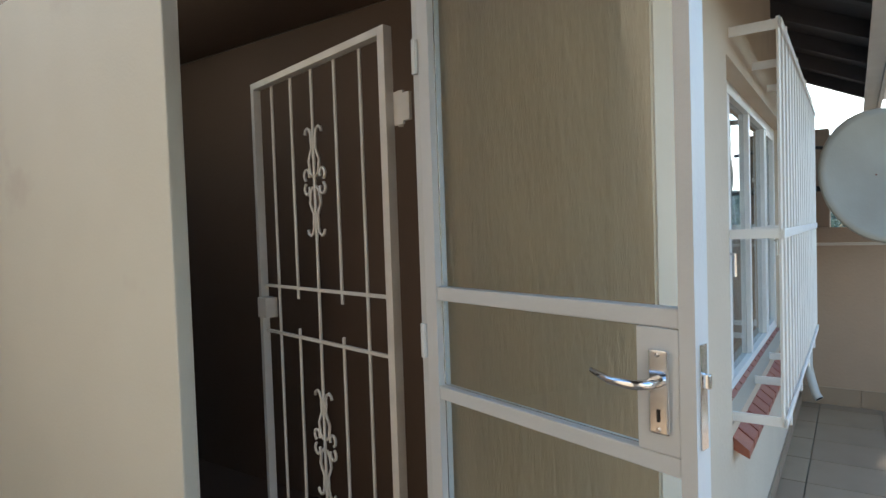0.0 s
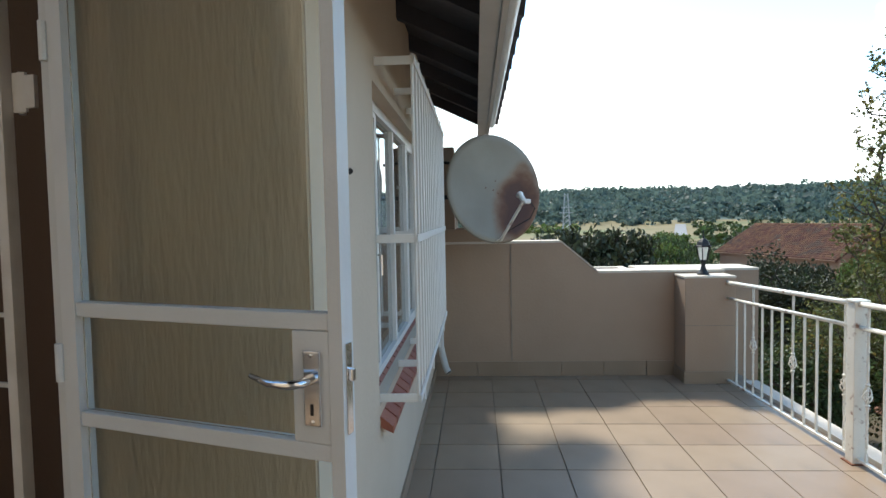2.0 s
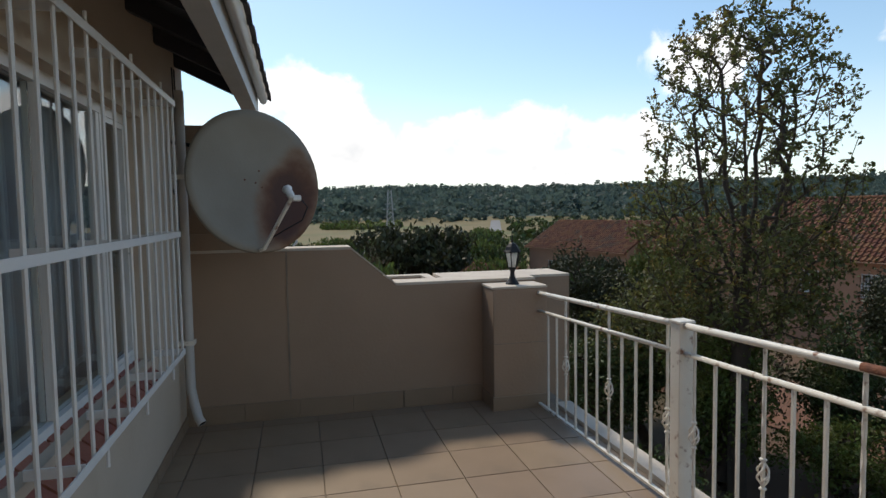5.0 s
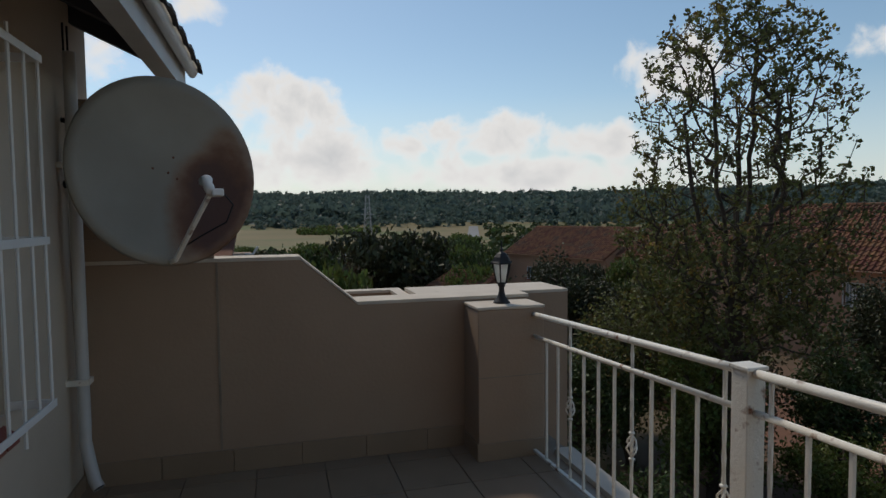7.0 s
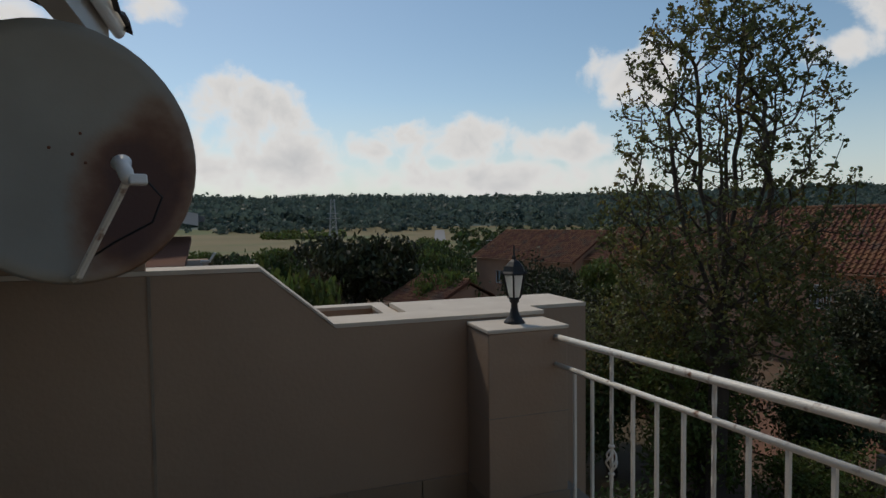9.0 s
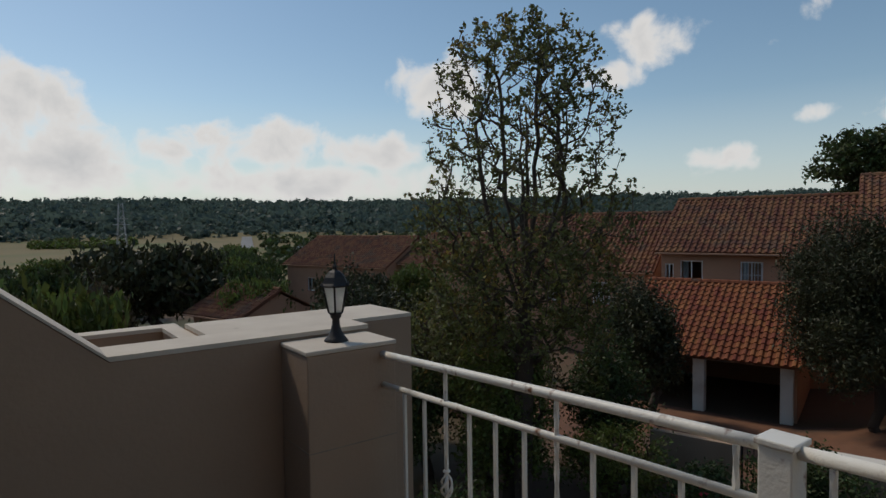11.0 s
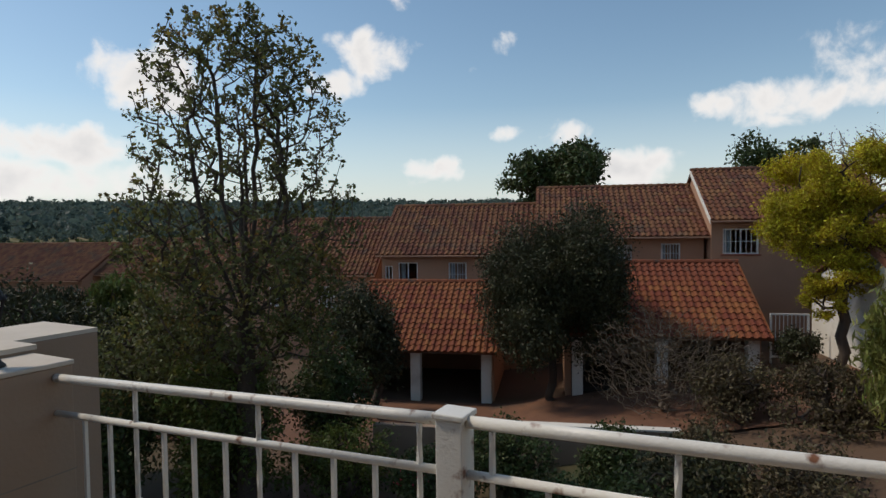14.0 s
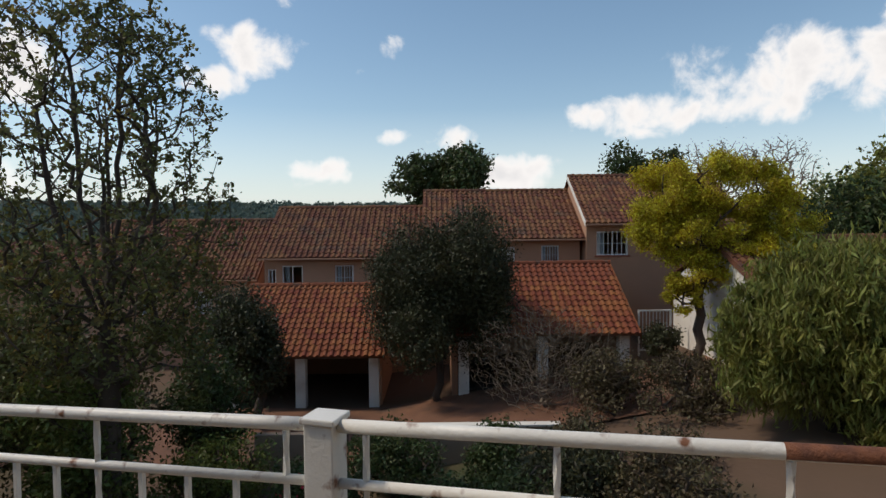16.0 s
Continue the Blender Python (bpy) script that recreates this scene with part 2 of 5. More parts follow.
GROUND = material("earth", (0.13, 0.08, 0.05), (0.10, 0.062, 0.04), 0.35, 0.95, bump=0.6, bscale=9, stain=(0.05, 0.055, 0.022), stain_scale=0.12, stain_at=0.52)
FIELD = material("dry_grass", (0.20, 0.15, 0.068), (0.155, 0.13, 0.055), 0.02, 0.95, stain=(0.115, 0.13, 0.045), stain_scale=0.012, stain_at=0.50)
PAVING = material("brick_paving", (0.20, 0.095, 0.055), (0.14, 0.070, 0.043), 1.6, 0.9, bump=0.5, bscale=14, stain=(0.09, 0.055, 0.038), stain_scale=0.5, stain_at=0.58)
ASPHALT = material("pale_asphalt", (0.20, 0.195, 0.19), (0.17, 0.165, 0.16), 0.1, 0.8)
STEEL = material("galvanised_steel", (0.35, 0.35, 0.36), (0.3, 0.3, 0.31), 2.0, 0.5, metal=0.6)
GLASS = glass_material("window_glass")
FROST = glass_material("lantern_glass", (0.95, 0.95, 0.93), 0.35)
FLOWER = material("flower", (0.55, 0.03, 0.06), (0.4, 0.02, 0.05), 8.0, 0.6)


# ---- building helpers ----
def mesh_of(bm, mat, smooth=False):
    me = bpy.data.meshes.new("mesh")
    bmesh.ops.recalc_face_normals(bm, faces=bm.faces)
    bm.to_mesh(me)
    bm.free()
    for mm in (mat if isinstance(mat, (list, tuple)) else [mat]):
        me.materials.append(mm)
    if smooth:
        me.polygons.foreach_set("use_smooth", [True] * len(me.polygons))
    return me


def part(name, bm, mat, parent=None, label="", smooth=False):
    me = bm if isinstance(bm, bpy.types.Mesh) else mesh_of(bm, mat, smooth)
    ob = new(name, me)
    if parent is not None:
        ob.parent = parent
    if label:
        ob["label"] = label
    return ob


def empty(name, m=None, **tags):
    ob = new(name)
    ob.empty_display_size = 0.1
    if m is not None:
        ob.matrix_world = m
    return tagged(ob, **tags)


def box(bm, lo, hi, bev=0.0, m=None):
    x0, y0, z0 = lo
    x1, y1, z1 = hi
    mid = Vector(((x0 + x1) / 2, (y0 + y1) / 2, (z0 + z1) / 2))
    g = bmesh.ops.create_cube(bm, size=1.0, matrix=Matrix.Translation(mid) @ Matrix.Diagonal((x1 - x0, y1 - y0, z1 - z0, 1)))
    if bev:
        es = list({e for v in g["verts"] for e in v.link_edges})
        r = bmesh.ops.bevel(bm, geom=es, offset=bev, segments=2, affect="EDGES", profile=0.5)
        vs = r["verts"]
        vs = list({v for f in r["faces"] for v in f.verts})
    else:
        vs = g["verts"]
    if m is not None:
        bmesh.ops.transform(bm, matrix=m, verts=vs)
    return bm


def boxes(*specs, bev=0.0):
    bm = bmesh.new()
    for lo, hi in specs:
        box(bm, lo, hi, bev)
    return bm


def tube(bm, pts, rad, sides=8, caps=True):
    """A round bar along points; rad may be one number or one a point."""
    pts = [Vector(p) for p in pts]
    rads = rad if isinstance(rad, (list, tuple)) else [rad] * len(pts)
    rings = []
    for i, p in enumerate(pts):
        d = (pts[min(i + 1, len(pts) - 1)] - pts[max(i - 1, 0)]).normalized()
        a = d.orthogonal().normalized() if i == 0 else (last - d * last.dot(d)).normalized()
        last = a
        b = d.cross(a)
        rings.append([bm.verts.new(p + (a * math.cos(k * 2 * math.pi / sides) + b * math.sin(k * 2 * math.pi / sides)) * rads[i]) for k in range(sides)])
    for r0, r1 in zip(rings, rings[1:]):
        for k in range(sides):
            bm.faces.new((r0[k], r0[(k + 1) % sides], r1[(k + 1) % sides], r1[k]))
    if caps:
        bm.faces.new(rings[0][::-1])
        bm.faces.new(rings[-1])
    return bm


def lathe(bm, profile, sides=16, centre=(0, 0, 0)):
    c = Vector(centre)
    rings = [[bm.verts.new(c + Vector((r * math.cos(2 * math.pi * k / sides), r * math.sin(2 * math.pi * k / sides), z))) for k in range(sides)] for r, z in profile]
    for r0, r1 in zip(rings, rings[1:]):
        for k in range(sides):
            bm.faces.new((r0[k], r0[(k + 1) % sides], r1[(k + 1) % sides], r1[k]))
    bm.faces.new(rings[0][::-1])
    bm.faces.new(rings[-1])
    return bm


def prism(bm, outline, axis, lo, hi):
    """An outline of 2D points pushed from lo to hi along an axis (x: points are y, z; y: x, z; z: x, y)."""
    def at(p, v):
        return {"x": (v, p[0], p[1]), "y": (p[0], v, p[1]), "z": (p[0], p[1], v)}[axis]
    a = [bm.verts.new(at(p, lo)) for p in outline]
    b = [bm.verts.new(at(p, hi)) for p in outline]
    bm.faces.new(a)
    bm.faces.new(b[::-1])
    n = len(a)
    for i in range(n):
        bm.faces.new((a[i], b[i], b[(i + 1) % n], a[(i + 1) % n]))
    return bm


def structure(name, bm, mat, label, category, smooth=False):
    return tagged(part(name, bm, mat, None, "", smooth), label, category, kind="structure")


# ---- the balcony: shell ----
WX = 0.36                                  # face of the window wall
WY0, WY1, WZ0, WZ1 = 2.49, 4.78, 0.74, 2.10  # the window's opening
END = 5.74                                 # face of the end parapet
bm = boxes(((WX - 0.24, 1.53, -0.3), (WX, WY0, 2.72)), ((WX - 0.24, WY1, -0.3), (WX, 6.10, 2.72)),
           ((WX - 0.24, WY0, -0.3), (WX, WY1, WZ0)), ((WX - 0.24, WY0, WZ1), (WX, WY1, 2.72)))
structure("wall_window", bm, WALL_CREAM, "pale cream plastered house wall holding the barred window", "wall")
bm = boxes(((-0.27, 1.53, -0.3), (WX - 0.242, 1.76, 2.72)), ((-0.27, 1.512, -0.3), (WX - 0.004, 1.528, 2.72)))
structure("wall_door", bm, ROUGHCAST, "rough-textured beige wall behind the open glazed door", "wall")
bm = box(bmesh.new(), (-3.4, 1.39, -0.3), (-1.40, 1.46, 2.72), 0.006)
structure("wall_entrance", bm, SMOOTH_CREAM, "smooth cream painted wall beside the entrance", "wall")
# Lintel and hall, ceiling included, share the shade-darkened brown.
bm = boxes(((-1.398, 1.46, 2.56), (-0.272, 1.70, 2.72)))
structure("wall_lintel", bm, SHADED_BROWN, "brown painted lintel over the entrance", "wall")
structure("wall_hall_back", boxes(((-3.4, 2.35, -0.3), (-0.1, 2.43, 2.6))), SHADED_BROWN, "brown painted back wall of the hall, darkened for its shade", "wall")
structure("wall_hall_left", boxes(((-3.4, 1.462, -0.3), (-3.28, 2.348, 2.6))), SHADED_BROWN, "brown painted side wall of the hall, darkened for its shade", "wall")
structure("wall_hall_right", boxes(((-0.262, 1.762, -0.3), (-0.14, 2.348, 2.6))), SHADED_BROWN, "brown painted side wall of the hall, darkened for its shade", "wall")
structure("ceiling_hall", boxes(((-3.28, 1.702, 2.602), (-0.27, 2.348, 2.618))), SHADED_BROWN, "hall ceiling coloured dark brown to hold it in shade", "ceiling")
structure("floor_hall", boxes(((-3.28, 1.47, -0.1), (-0.27, 2.348, 0.06))), SHADED_BROWN, "hall floor with its shade put into dark brown", "floor")
structure("wall_reveal", boxes(((-0.34, 1.60, -0.3), (-0.272, 1.76, 2.555))), REVEAL, "brown painted reveal of the entrance", "wall")
# the room behind the window, its dimness put into dark brown colour
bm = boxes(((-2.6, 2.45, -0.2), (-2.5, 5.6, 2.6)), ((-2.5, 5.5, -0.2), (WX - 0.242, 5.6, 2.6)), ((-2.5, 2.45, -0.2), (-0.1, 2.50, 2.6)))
structure("wall_room", bm, SHADED_BROWN, "walls of the room behind the window, dimmed by dark brown colour", "wall")
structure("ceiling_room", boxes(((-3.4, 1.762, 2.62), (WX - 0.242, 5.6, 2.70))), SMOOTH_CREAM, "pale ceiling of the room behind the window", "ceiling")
structure("floor_room", boxes(((-2.5, 2.50, -0.2), (WX - 0.242, 5.5, -0.02))), SHADED_BROWN, "floor of the room behind the window, dimmed by dark brown colour", "floor")
# behind the starting point: unseen tall walls, added to cut sky light
structure("wall_back", boxes(((-3.4, -1.75, -0.3), (3.2, -1.5, 5.2))), WALL_CREAM, "unseen added cream wall that blocks sky light and bounces some back", "wall")
structure("wall_side", boxes(((-3.64, -1.75, -0.3), (-3.402, 3.4, 4.4))), PLASTER, "unseen added beige wall that blocks sky light from the landing", "wall")

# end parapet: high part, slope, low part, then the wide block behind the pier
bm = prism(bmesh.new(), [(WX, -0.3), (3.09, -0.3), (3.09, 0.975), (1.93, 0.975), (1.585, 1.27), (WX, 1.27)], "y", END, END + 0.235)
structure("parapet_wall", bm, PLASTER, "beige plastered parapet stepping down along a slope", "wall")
bm = prism(bmesh.new(), [(WX + 0.002, 1.272), (1.587, 1.272), (1.934, 0.977), (3.092, 0.977), (3.092, 0.998), (1.925, 0.998), (1.578, 1.293), (WX + 0.002, 1.293)], "y", END - 0.004, END + 0.24)
structure("parapet_coping", bm, COPING, "weathered pale painted top of the parapet", "coping")
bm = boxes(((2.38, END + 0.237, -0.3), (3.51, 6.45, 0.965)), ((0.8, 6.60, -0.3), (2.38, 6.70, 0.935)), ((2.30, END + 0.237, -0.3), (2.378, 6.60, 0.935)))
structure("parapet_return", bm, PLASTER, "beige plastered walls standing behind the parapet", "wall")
bm = boxes(((2.382, END + 0.242, 0.966), (3.515, 6.455, 0.987)), ((0.8, 6.592, 0.937), (2.385, 6.71, 0.958)), ((2.295, END + 0.242, 0.937), (2.380, 6.590, 0.958)))
structure("parapet_return_coping", bm, COPING, "weathered pale painted wall tops", "coping")
structure("wall_joint", boxes(((1.094, END - 0.006, 0.145), (1.108, END + 0.001, 1.268))), GROUT, "dark vertical movement joint in the parapet", "trim")
bm = box(bmesh.new(), (2.63, 5.445, -0.3), (3.07, END - 0.006, 0.945), 0.006)
structure("pier", bm, PLASTER, "square beige plastered pier at the end of the railing", "pier")
bm = box(bmesh.new(), (2.625, 5.44, 0.946), (3.075, END - 0.008, 0.966), 0.005)
structure("pier_cap", bm, COPING, "pale painted cap of the pier", "coping")
structure("pier_joint", boxes(((2.6285, 5.4435, 0.52), (3.0715, END - 0.007, 0.526))), GROUT, "thin horizontal joint round the pier", "trim")
bm = box(bmesh.new(), (WX + 0.002, END + 0.02, 1.294), (0.58, END + 0.22, 2.2), 0.01)
structure("wall_stub", bm, REVEAL, "brown wall end rising behind the satellite dish", "wall")

tagged(part("wall_plug", lathe(bmesh.new(), [(0.011, 0), (0.011, 0.004), (0.005, 0.012)], 8), VOID_SHADE), "small dark plug hole in the beige plaster", "plug").matrix_world = pose(WX, 2.0, 1.69, 0, 90, 0)
bm = box(bmesh.new(), (WX + 0.002, END + 0.002, 1.2935), (1.09, END + 0.018, 1.415), 0.004)
structure("wall_raised", bm, PLASTER, "raised strip of beige plaster behind the satellite dish", "wall")
# slab, skirting, edge
structure("floor_slab", boxes(((-3.4, -1.5, -0.30), (3.26, END + 0.235, -0.012))), GROUT, "concrete slab under the floor tiles with dark joints", "floor")
structure("slab_edge", boxes(((3.14, -1.5, -0.008), (3.265, 5.44, 0.028))), COPING, "pale painted concrete edge outside the railing", "kerb")
bm = bmesh.new()
x = WX + 0.01
while x < 2.60:
    x1 = min(x + 0.396, 2.62)
    box(bm, (x, END - 0.014, 0.0), (x1, END - 0.001, 0.14), 0.003)
    x += 0.4
box(bm, (2.618, 5.445, 0.0), (2.629, END - 0.016, 0.11), 0.003)
box(bm, (2.618, 5.431, 0.0), (3.075, 5.443, 0.11), 0.003)
y = 1.54
while y < END - 0.05:
    box(bm, (WX + 0.001, y, 0.0), (WX + 0.013, min(y + 0.396, END - 0.016), 0.085), 0.003)
    y += 0.4
structure("skirting", bm, TILE, "beige tile skirting along the foot of the walls", "skirting")

# ---- roof overhang ----
roof = empty("roof_overhang", pose(WX, 2.0, 2.6), label="dark tiled roof overhang with pale fascia and gutter above the balcony", category="roof", kind="structure")
EX, EZ = 0.945, 2.425          # underside at the eave
SL = (2.70 - EZ) / (EX - WX)


def under(xx):
    return EZ + (EX - xx) * SL


def shifted(bm, by):
    bmesh.ops.translate(bm, vec=-Vector(by), verts=bm.verts)
    return bm


RO = (WX, 2.0, 2.6)
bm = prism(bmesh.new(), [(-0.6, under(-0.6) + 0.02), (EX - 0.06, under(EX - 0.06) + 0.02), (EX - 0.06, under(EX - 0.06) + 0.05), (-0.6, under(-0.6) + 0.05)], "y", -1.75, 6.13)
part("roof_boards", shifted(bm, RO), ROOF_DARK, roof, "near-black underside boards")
k = 0
yy = -1.6
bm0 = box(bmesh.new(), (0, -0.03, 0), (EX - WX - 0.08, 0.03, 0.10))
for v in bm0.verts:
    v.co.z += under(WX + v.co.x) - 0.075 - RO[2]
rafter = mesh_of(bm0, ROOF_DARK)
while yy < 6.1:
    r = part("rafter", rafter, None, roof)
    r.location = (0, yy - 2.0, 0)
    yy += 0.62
tile0 = bmesh.new()
prism(tile0, [(0, 0), (0.12, 0.03), (0.24, 0.03), (0.33, 0.0), (0.33, 0.014), (0.24, 0.046), (0.12, 0.046), (0, 0.014)], "x", -0.21, 0.21)
for v in tile0.verts:
    v.co.z -= v.co.x * (SL - 0.03)
rt = mesh_of(tile0, ROOF_DARK)
for row in range(5):
    for j in range(24):
        t_ = part("roof_tile", rt, None, roof)
        xx = EX - 0.14 - row * 0.34
        t_.location = (xx - WX, -1.75 + j * 0.33 - 2.0, under(xx) + 0.055 - RO[2])
bm = boxes(((EX - 0.055, -1.75, EZ - 0.10), (EX - 0.03, 6.13, EZ + 0.07)))
part("fascia_board", shifted(bm, RO), FASCIA, roof, "pale grey fascia board")
bm = boxes(((EX - 0.14, -1.75, EZ - 0.085), (EX - 0.057, 6.13, EZ - 0.07)))
part("soffit_strip", shifted(bm, RO), FASCIA, roof, "pale grey soffit strip")
g = [(EX - 0.028 + 0.036 - 0.036 * math.cos(a), EZ + 0.06 - 0.06 * math.sin(a)) for a in [math.pi * i / 8 for i in range(9)]]
g2 = [(EX - 0.028 + 0.036 - 0.031 * math.cos(a), EZ + 0.06 - 0.055 * math.sin(a)) for a in [math.pi * i / 8 for i in range(8, -1, -1)]]
bm = prism(bmesh.new(), g + g2, "y", -1.75, 6.15)
part("gutter", shifted(bm, RO), WHITE, roof, "pale half-round gutter", True)

# downpipe
pipe = empty("downpipe", pose(0.43, 5.55, 0.1), label="pale grey painted downpipe with a kicked-out foot on the wall", category="downpipe")
bm = tube(bmesh.new(), [(0, 0, 2.3), (0, 0, 0.35), (0, -0.005, 0.24), (0.02, -0.02, 0.14), (0.05, -0.05, 0.035), (0.075, -0.07, 0.0)], 0.031, 12, caps=False)
part("pipe", bm, FASCIA, pipe, "", True)
# Near-black plug gives the shade inside the pipe's end.
part("pipe_mouth", tube(bmesh.new(), [(0.050, -0.05, 0.035), (0.074, -0.069, 0.001)], 0.029, 12), VOID_SHADE, pipe, "near-black plug as the shade in the open mouth")
for z in (0.55, 1.7):
    part("pipe_bracket", boxes(((-0.07, -0.042, z), (0.04, 0.042, z + 0.03))), WHITE_WORN, pipe)

# cables up the wall end
for k, (y0, x0) in enumerate(((5.72, 0.375), (5.66, 0.372))):
    c = tube(bmesh.new(), [(x0, y0, 2.58), (x0 + 0.01, y0 - 0.03, 2.3), (x0 + 0.012, y0 + 0.02, 2.0), (x0 + 0.004, y0 - 0.01, 1.7), (x0, y0, 1.35), (x0, y0, 0.9)], 0.006, 6)
    tagged(part("cable", c, BLACK, None, "", True), "thin black cable clipped loosely to the wall", "cable", "cables on the wall")

# ---- window with its grille ----
win = empty("window_1", pose(WX - 0.10, (WY0 + WY1) / 2, WZ0), label="white steel window with large panes and closed pale curtains", category="window", kind="structure")
L, HH = (WY1 - WY0) / 2, WZ1 - WZ0
bm = boxes(((-0.03, -L, 0), (0.03, -L + 0.05, HH)), ((-0.03, L - 0.05, 0), (0.03, L, HH)), ((-0.03, -L + 0.05, 0), (0.03, L - 0.05, 0.05)), ((-0.03, -L + 0.05, HH - 0.05), (0.03, L - 0.05, HH)))
part("window_frame", bm, WHITE, win)
splits = [-L + 0.05, -L + 0.50, -0.02, L - 0.50, L - 0.05]
for a in splits[1:-1]:
    part("mullion", box(bmesh.new(), (-0.028, a - 0.022, 0.051), (0.028, a + 0.022, HH - 0.051), 0.004), WHITE, win)
for i, (a, b) in enumerate(zip(splits, splits[1:])):
    p = part("pane", boxes(((-0.004, a + 0.024, 0.053), (0.004, b - 0.024, HH - 0.053))), GLASS, win)
    p.visible_shadow = False
    if i in (0, 3):
        bm = boxes(((0.006, a + 0.024, 0.053), (0.03, a + 0.05, HH - 0.053)), ((0.006, b - 0.05, 0.053), (0.03, b - 0.024, HH - 0.053)),
                   ((0.006, a + 0.05, 0.053), (0.03, b - 0.05, 0.08)), ((0.006, a + 0.05, HH - 0.08), (0.03, b - 0.05, HH - 0.053)))
        part("casement", bm, WHITE, win)
        h = tube(bmesh.new(), [(0.03, b - 0.04, HH * 0.45), (0.05, b - 0.04, HH * 0.45), (0.05, b - 0.04, HH * 0.45 - 0.1)], 0.007, 6)
        part("window_handle", h, CHROME, win)
sill_ob = empty("window_sill", pose(WX - 0.07, WY0, WZ0), label="sloping red-brown quarry tile window sill", category="sill", kind="structure")
bm = prism(bmesh.new(), [(0.0, 0.0), (0.0, 0.015), (0.125, -0.085), (0.125, -0.115), (0.072, -0.09), (0.072, -0.06)], "y", 0.002, 0.113)
brick = mesh_of(bm, SILL)
n = int((WY1 - WY0) / 0.1208)
for k in range(n):
    part("sill_tile", brick, None, sill_ob).location = (0, 0.001 + k * (WY1 - WY0 - 0.002) / n, 0)

bm = bmesh.new()
NY = 420
vs = []
for i in range(NY + 1):
    yv = WY0 - 0.1 + (WY1 - WY0 + 0.2) * i / NY
    xv = 0.06 + 0.03 * math.sin(i * 0.42) + 0.015 * math.sin(i * 0.17 + 1)
    vs.append((bm.verts.new((xv, yv, 0.45)), bm.verts.new((xv * 0.9, yv, 2.28))))
for (a, b), (c, d) in zip(vs, vs[1:]):
    bm.faces.new((a, c, d, b))
me = mesh_of(bm, CURTAIN, True)
cur = part("curtain", me, None)
md = cur.modifiers.new("thick", "SOLIDIFY")
md.thickness = 0.004
tagged(cur, "pale blue-grey curtain hanging in folds behind the window", "curtain")

grille = empty("window_grille", pose(WX, 2.55, 0.76), label="white painted burglar bars standing off the window", category="grille")
GX, GY1 = 0.16, 4.82 - 2.55
nb = 17
for k in range(nb):
    yb = GY1 * k / (nb - 1)
    lo = -0.09 if k % 4 == 2 else -0.012
    hi = 1.49 if k % 4 == 2 else 1.455
    part("bar", tube(bmesh.new(), [(GX, yb, lo), (GX, yb, hi)], 0.0075, 6), WHITE, grille)
for z in (0.0, 0.685, 1.43):
    part("crossbar", box(bmesh.new(), (GX + 0.0075, -0.015, z - 0.016), (GX + 0.0135, GY1 + 0.015, z + 0.016), 0.001), WHITE, grille)
    for yb in (0.0, GY1 * 0.27, GY1 * 0.52, GY1 * 0.77, GY1):
        zz = z
        part("standoff", box(bmesh.new(), (-0.008, yb - 0.004, zz - 0.018), (GX + 0.006, yb + 0.004, zz + 0.018), 0.001), WHITE, grille)

# ---- open glazed door ----
HX, HY = -0.20, 1.40
EXD, EYD = 0.523, 1.168
door_len = math.hypot(EXD - HX, EYD - HY)
door_yaw = math.degrees(math.atan2(EYD - HY, EXD - HX))
door = empty("door_1", pose(HX, HY, 0.06, 0, 0, door_yaw), label="open white-painted steel door with large glass panes and chrome lever", category="door", kind="structure")
T = 0.021
SW = 0.03
ZT, Z1, Z2 = 2.10, 1.29, 1.03        # top, and the two middle rails above the leaf's foot
LW = door_len
bm = boxes(((0, -T, 0), (0.045, T, ZT)), ((LW - SW, -T, 0), (LW, T, ZT)), ((0.045, -T, ZT - 0.06), (LW - SW, T, ZT)), ((0.045, -T, 0), (LW - SW, T, 0.15)))
part("door_frame", bm, DOOR_PAINT, door)
part("rail", box(bmesh.new(), (0.046, -T + 0.002, Z1 - 0.035), (LW - SW - 0.001, T - 0.002, Z1), 0.003), DOOR_PAINT, door)
part("rail", box(bmesh.new(), (0.046, -T + 0.002, Z2 - 0.035), (LW - SW - 0.001, T - 0.002, Z2), 0.003), DOOR_PAINT, door)
part("lock_plate", box(bmesh.new(), (LW - 0.115, -T + 0.001, Z2 + 0.001), (LW - SW - 0.001, T - 0.001, Z1 - 0.036), 0.002), DOOR_PAINT, door)
for z0, z1, x1 in ((0.152, Z2 - 0.037, LW - SW - 0.003), (Z2 + 0.002, Z1 - 0.037, LW - 0.117), (Z1 + 0.002, ZT - 0.062, LW - SW - 0.003)):
    p = part("pane", boxes(((0.047, -0.003, z0), (x1, 0.003, z1))), GLASS, door)
    p.visible_shadow = False
hx, hz = LW - 0.066, (Z1 + Z2) / 2 - 0.018
plate = part("handle_plate", box(bmesh.new(), (hx - 0.02, -T - 0.009, hz - 0.075), (hx + 0.02, -T - 0.001, hz + 0.075), 0.004), CHROME, door, "chrome back plate")
bm = tube(bmesh.new(), [(hx, -T - 0.008, hz + 0.02), (hx, -T - 0.045, hz + 0.02), (hx - 0.02, -T - 0.055, hz + 0.018), (hx - 0.07, -T - 0.05, hz + 0.016), (hx - 0.115, -T - 0.046, hz + 0.028)], [0.011, 0.009, 0.009, 0.0075, 0.005], 10)
part("lever", bm, CHROME, plate, "chrome lever", True)
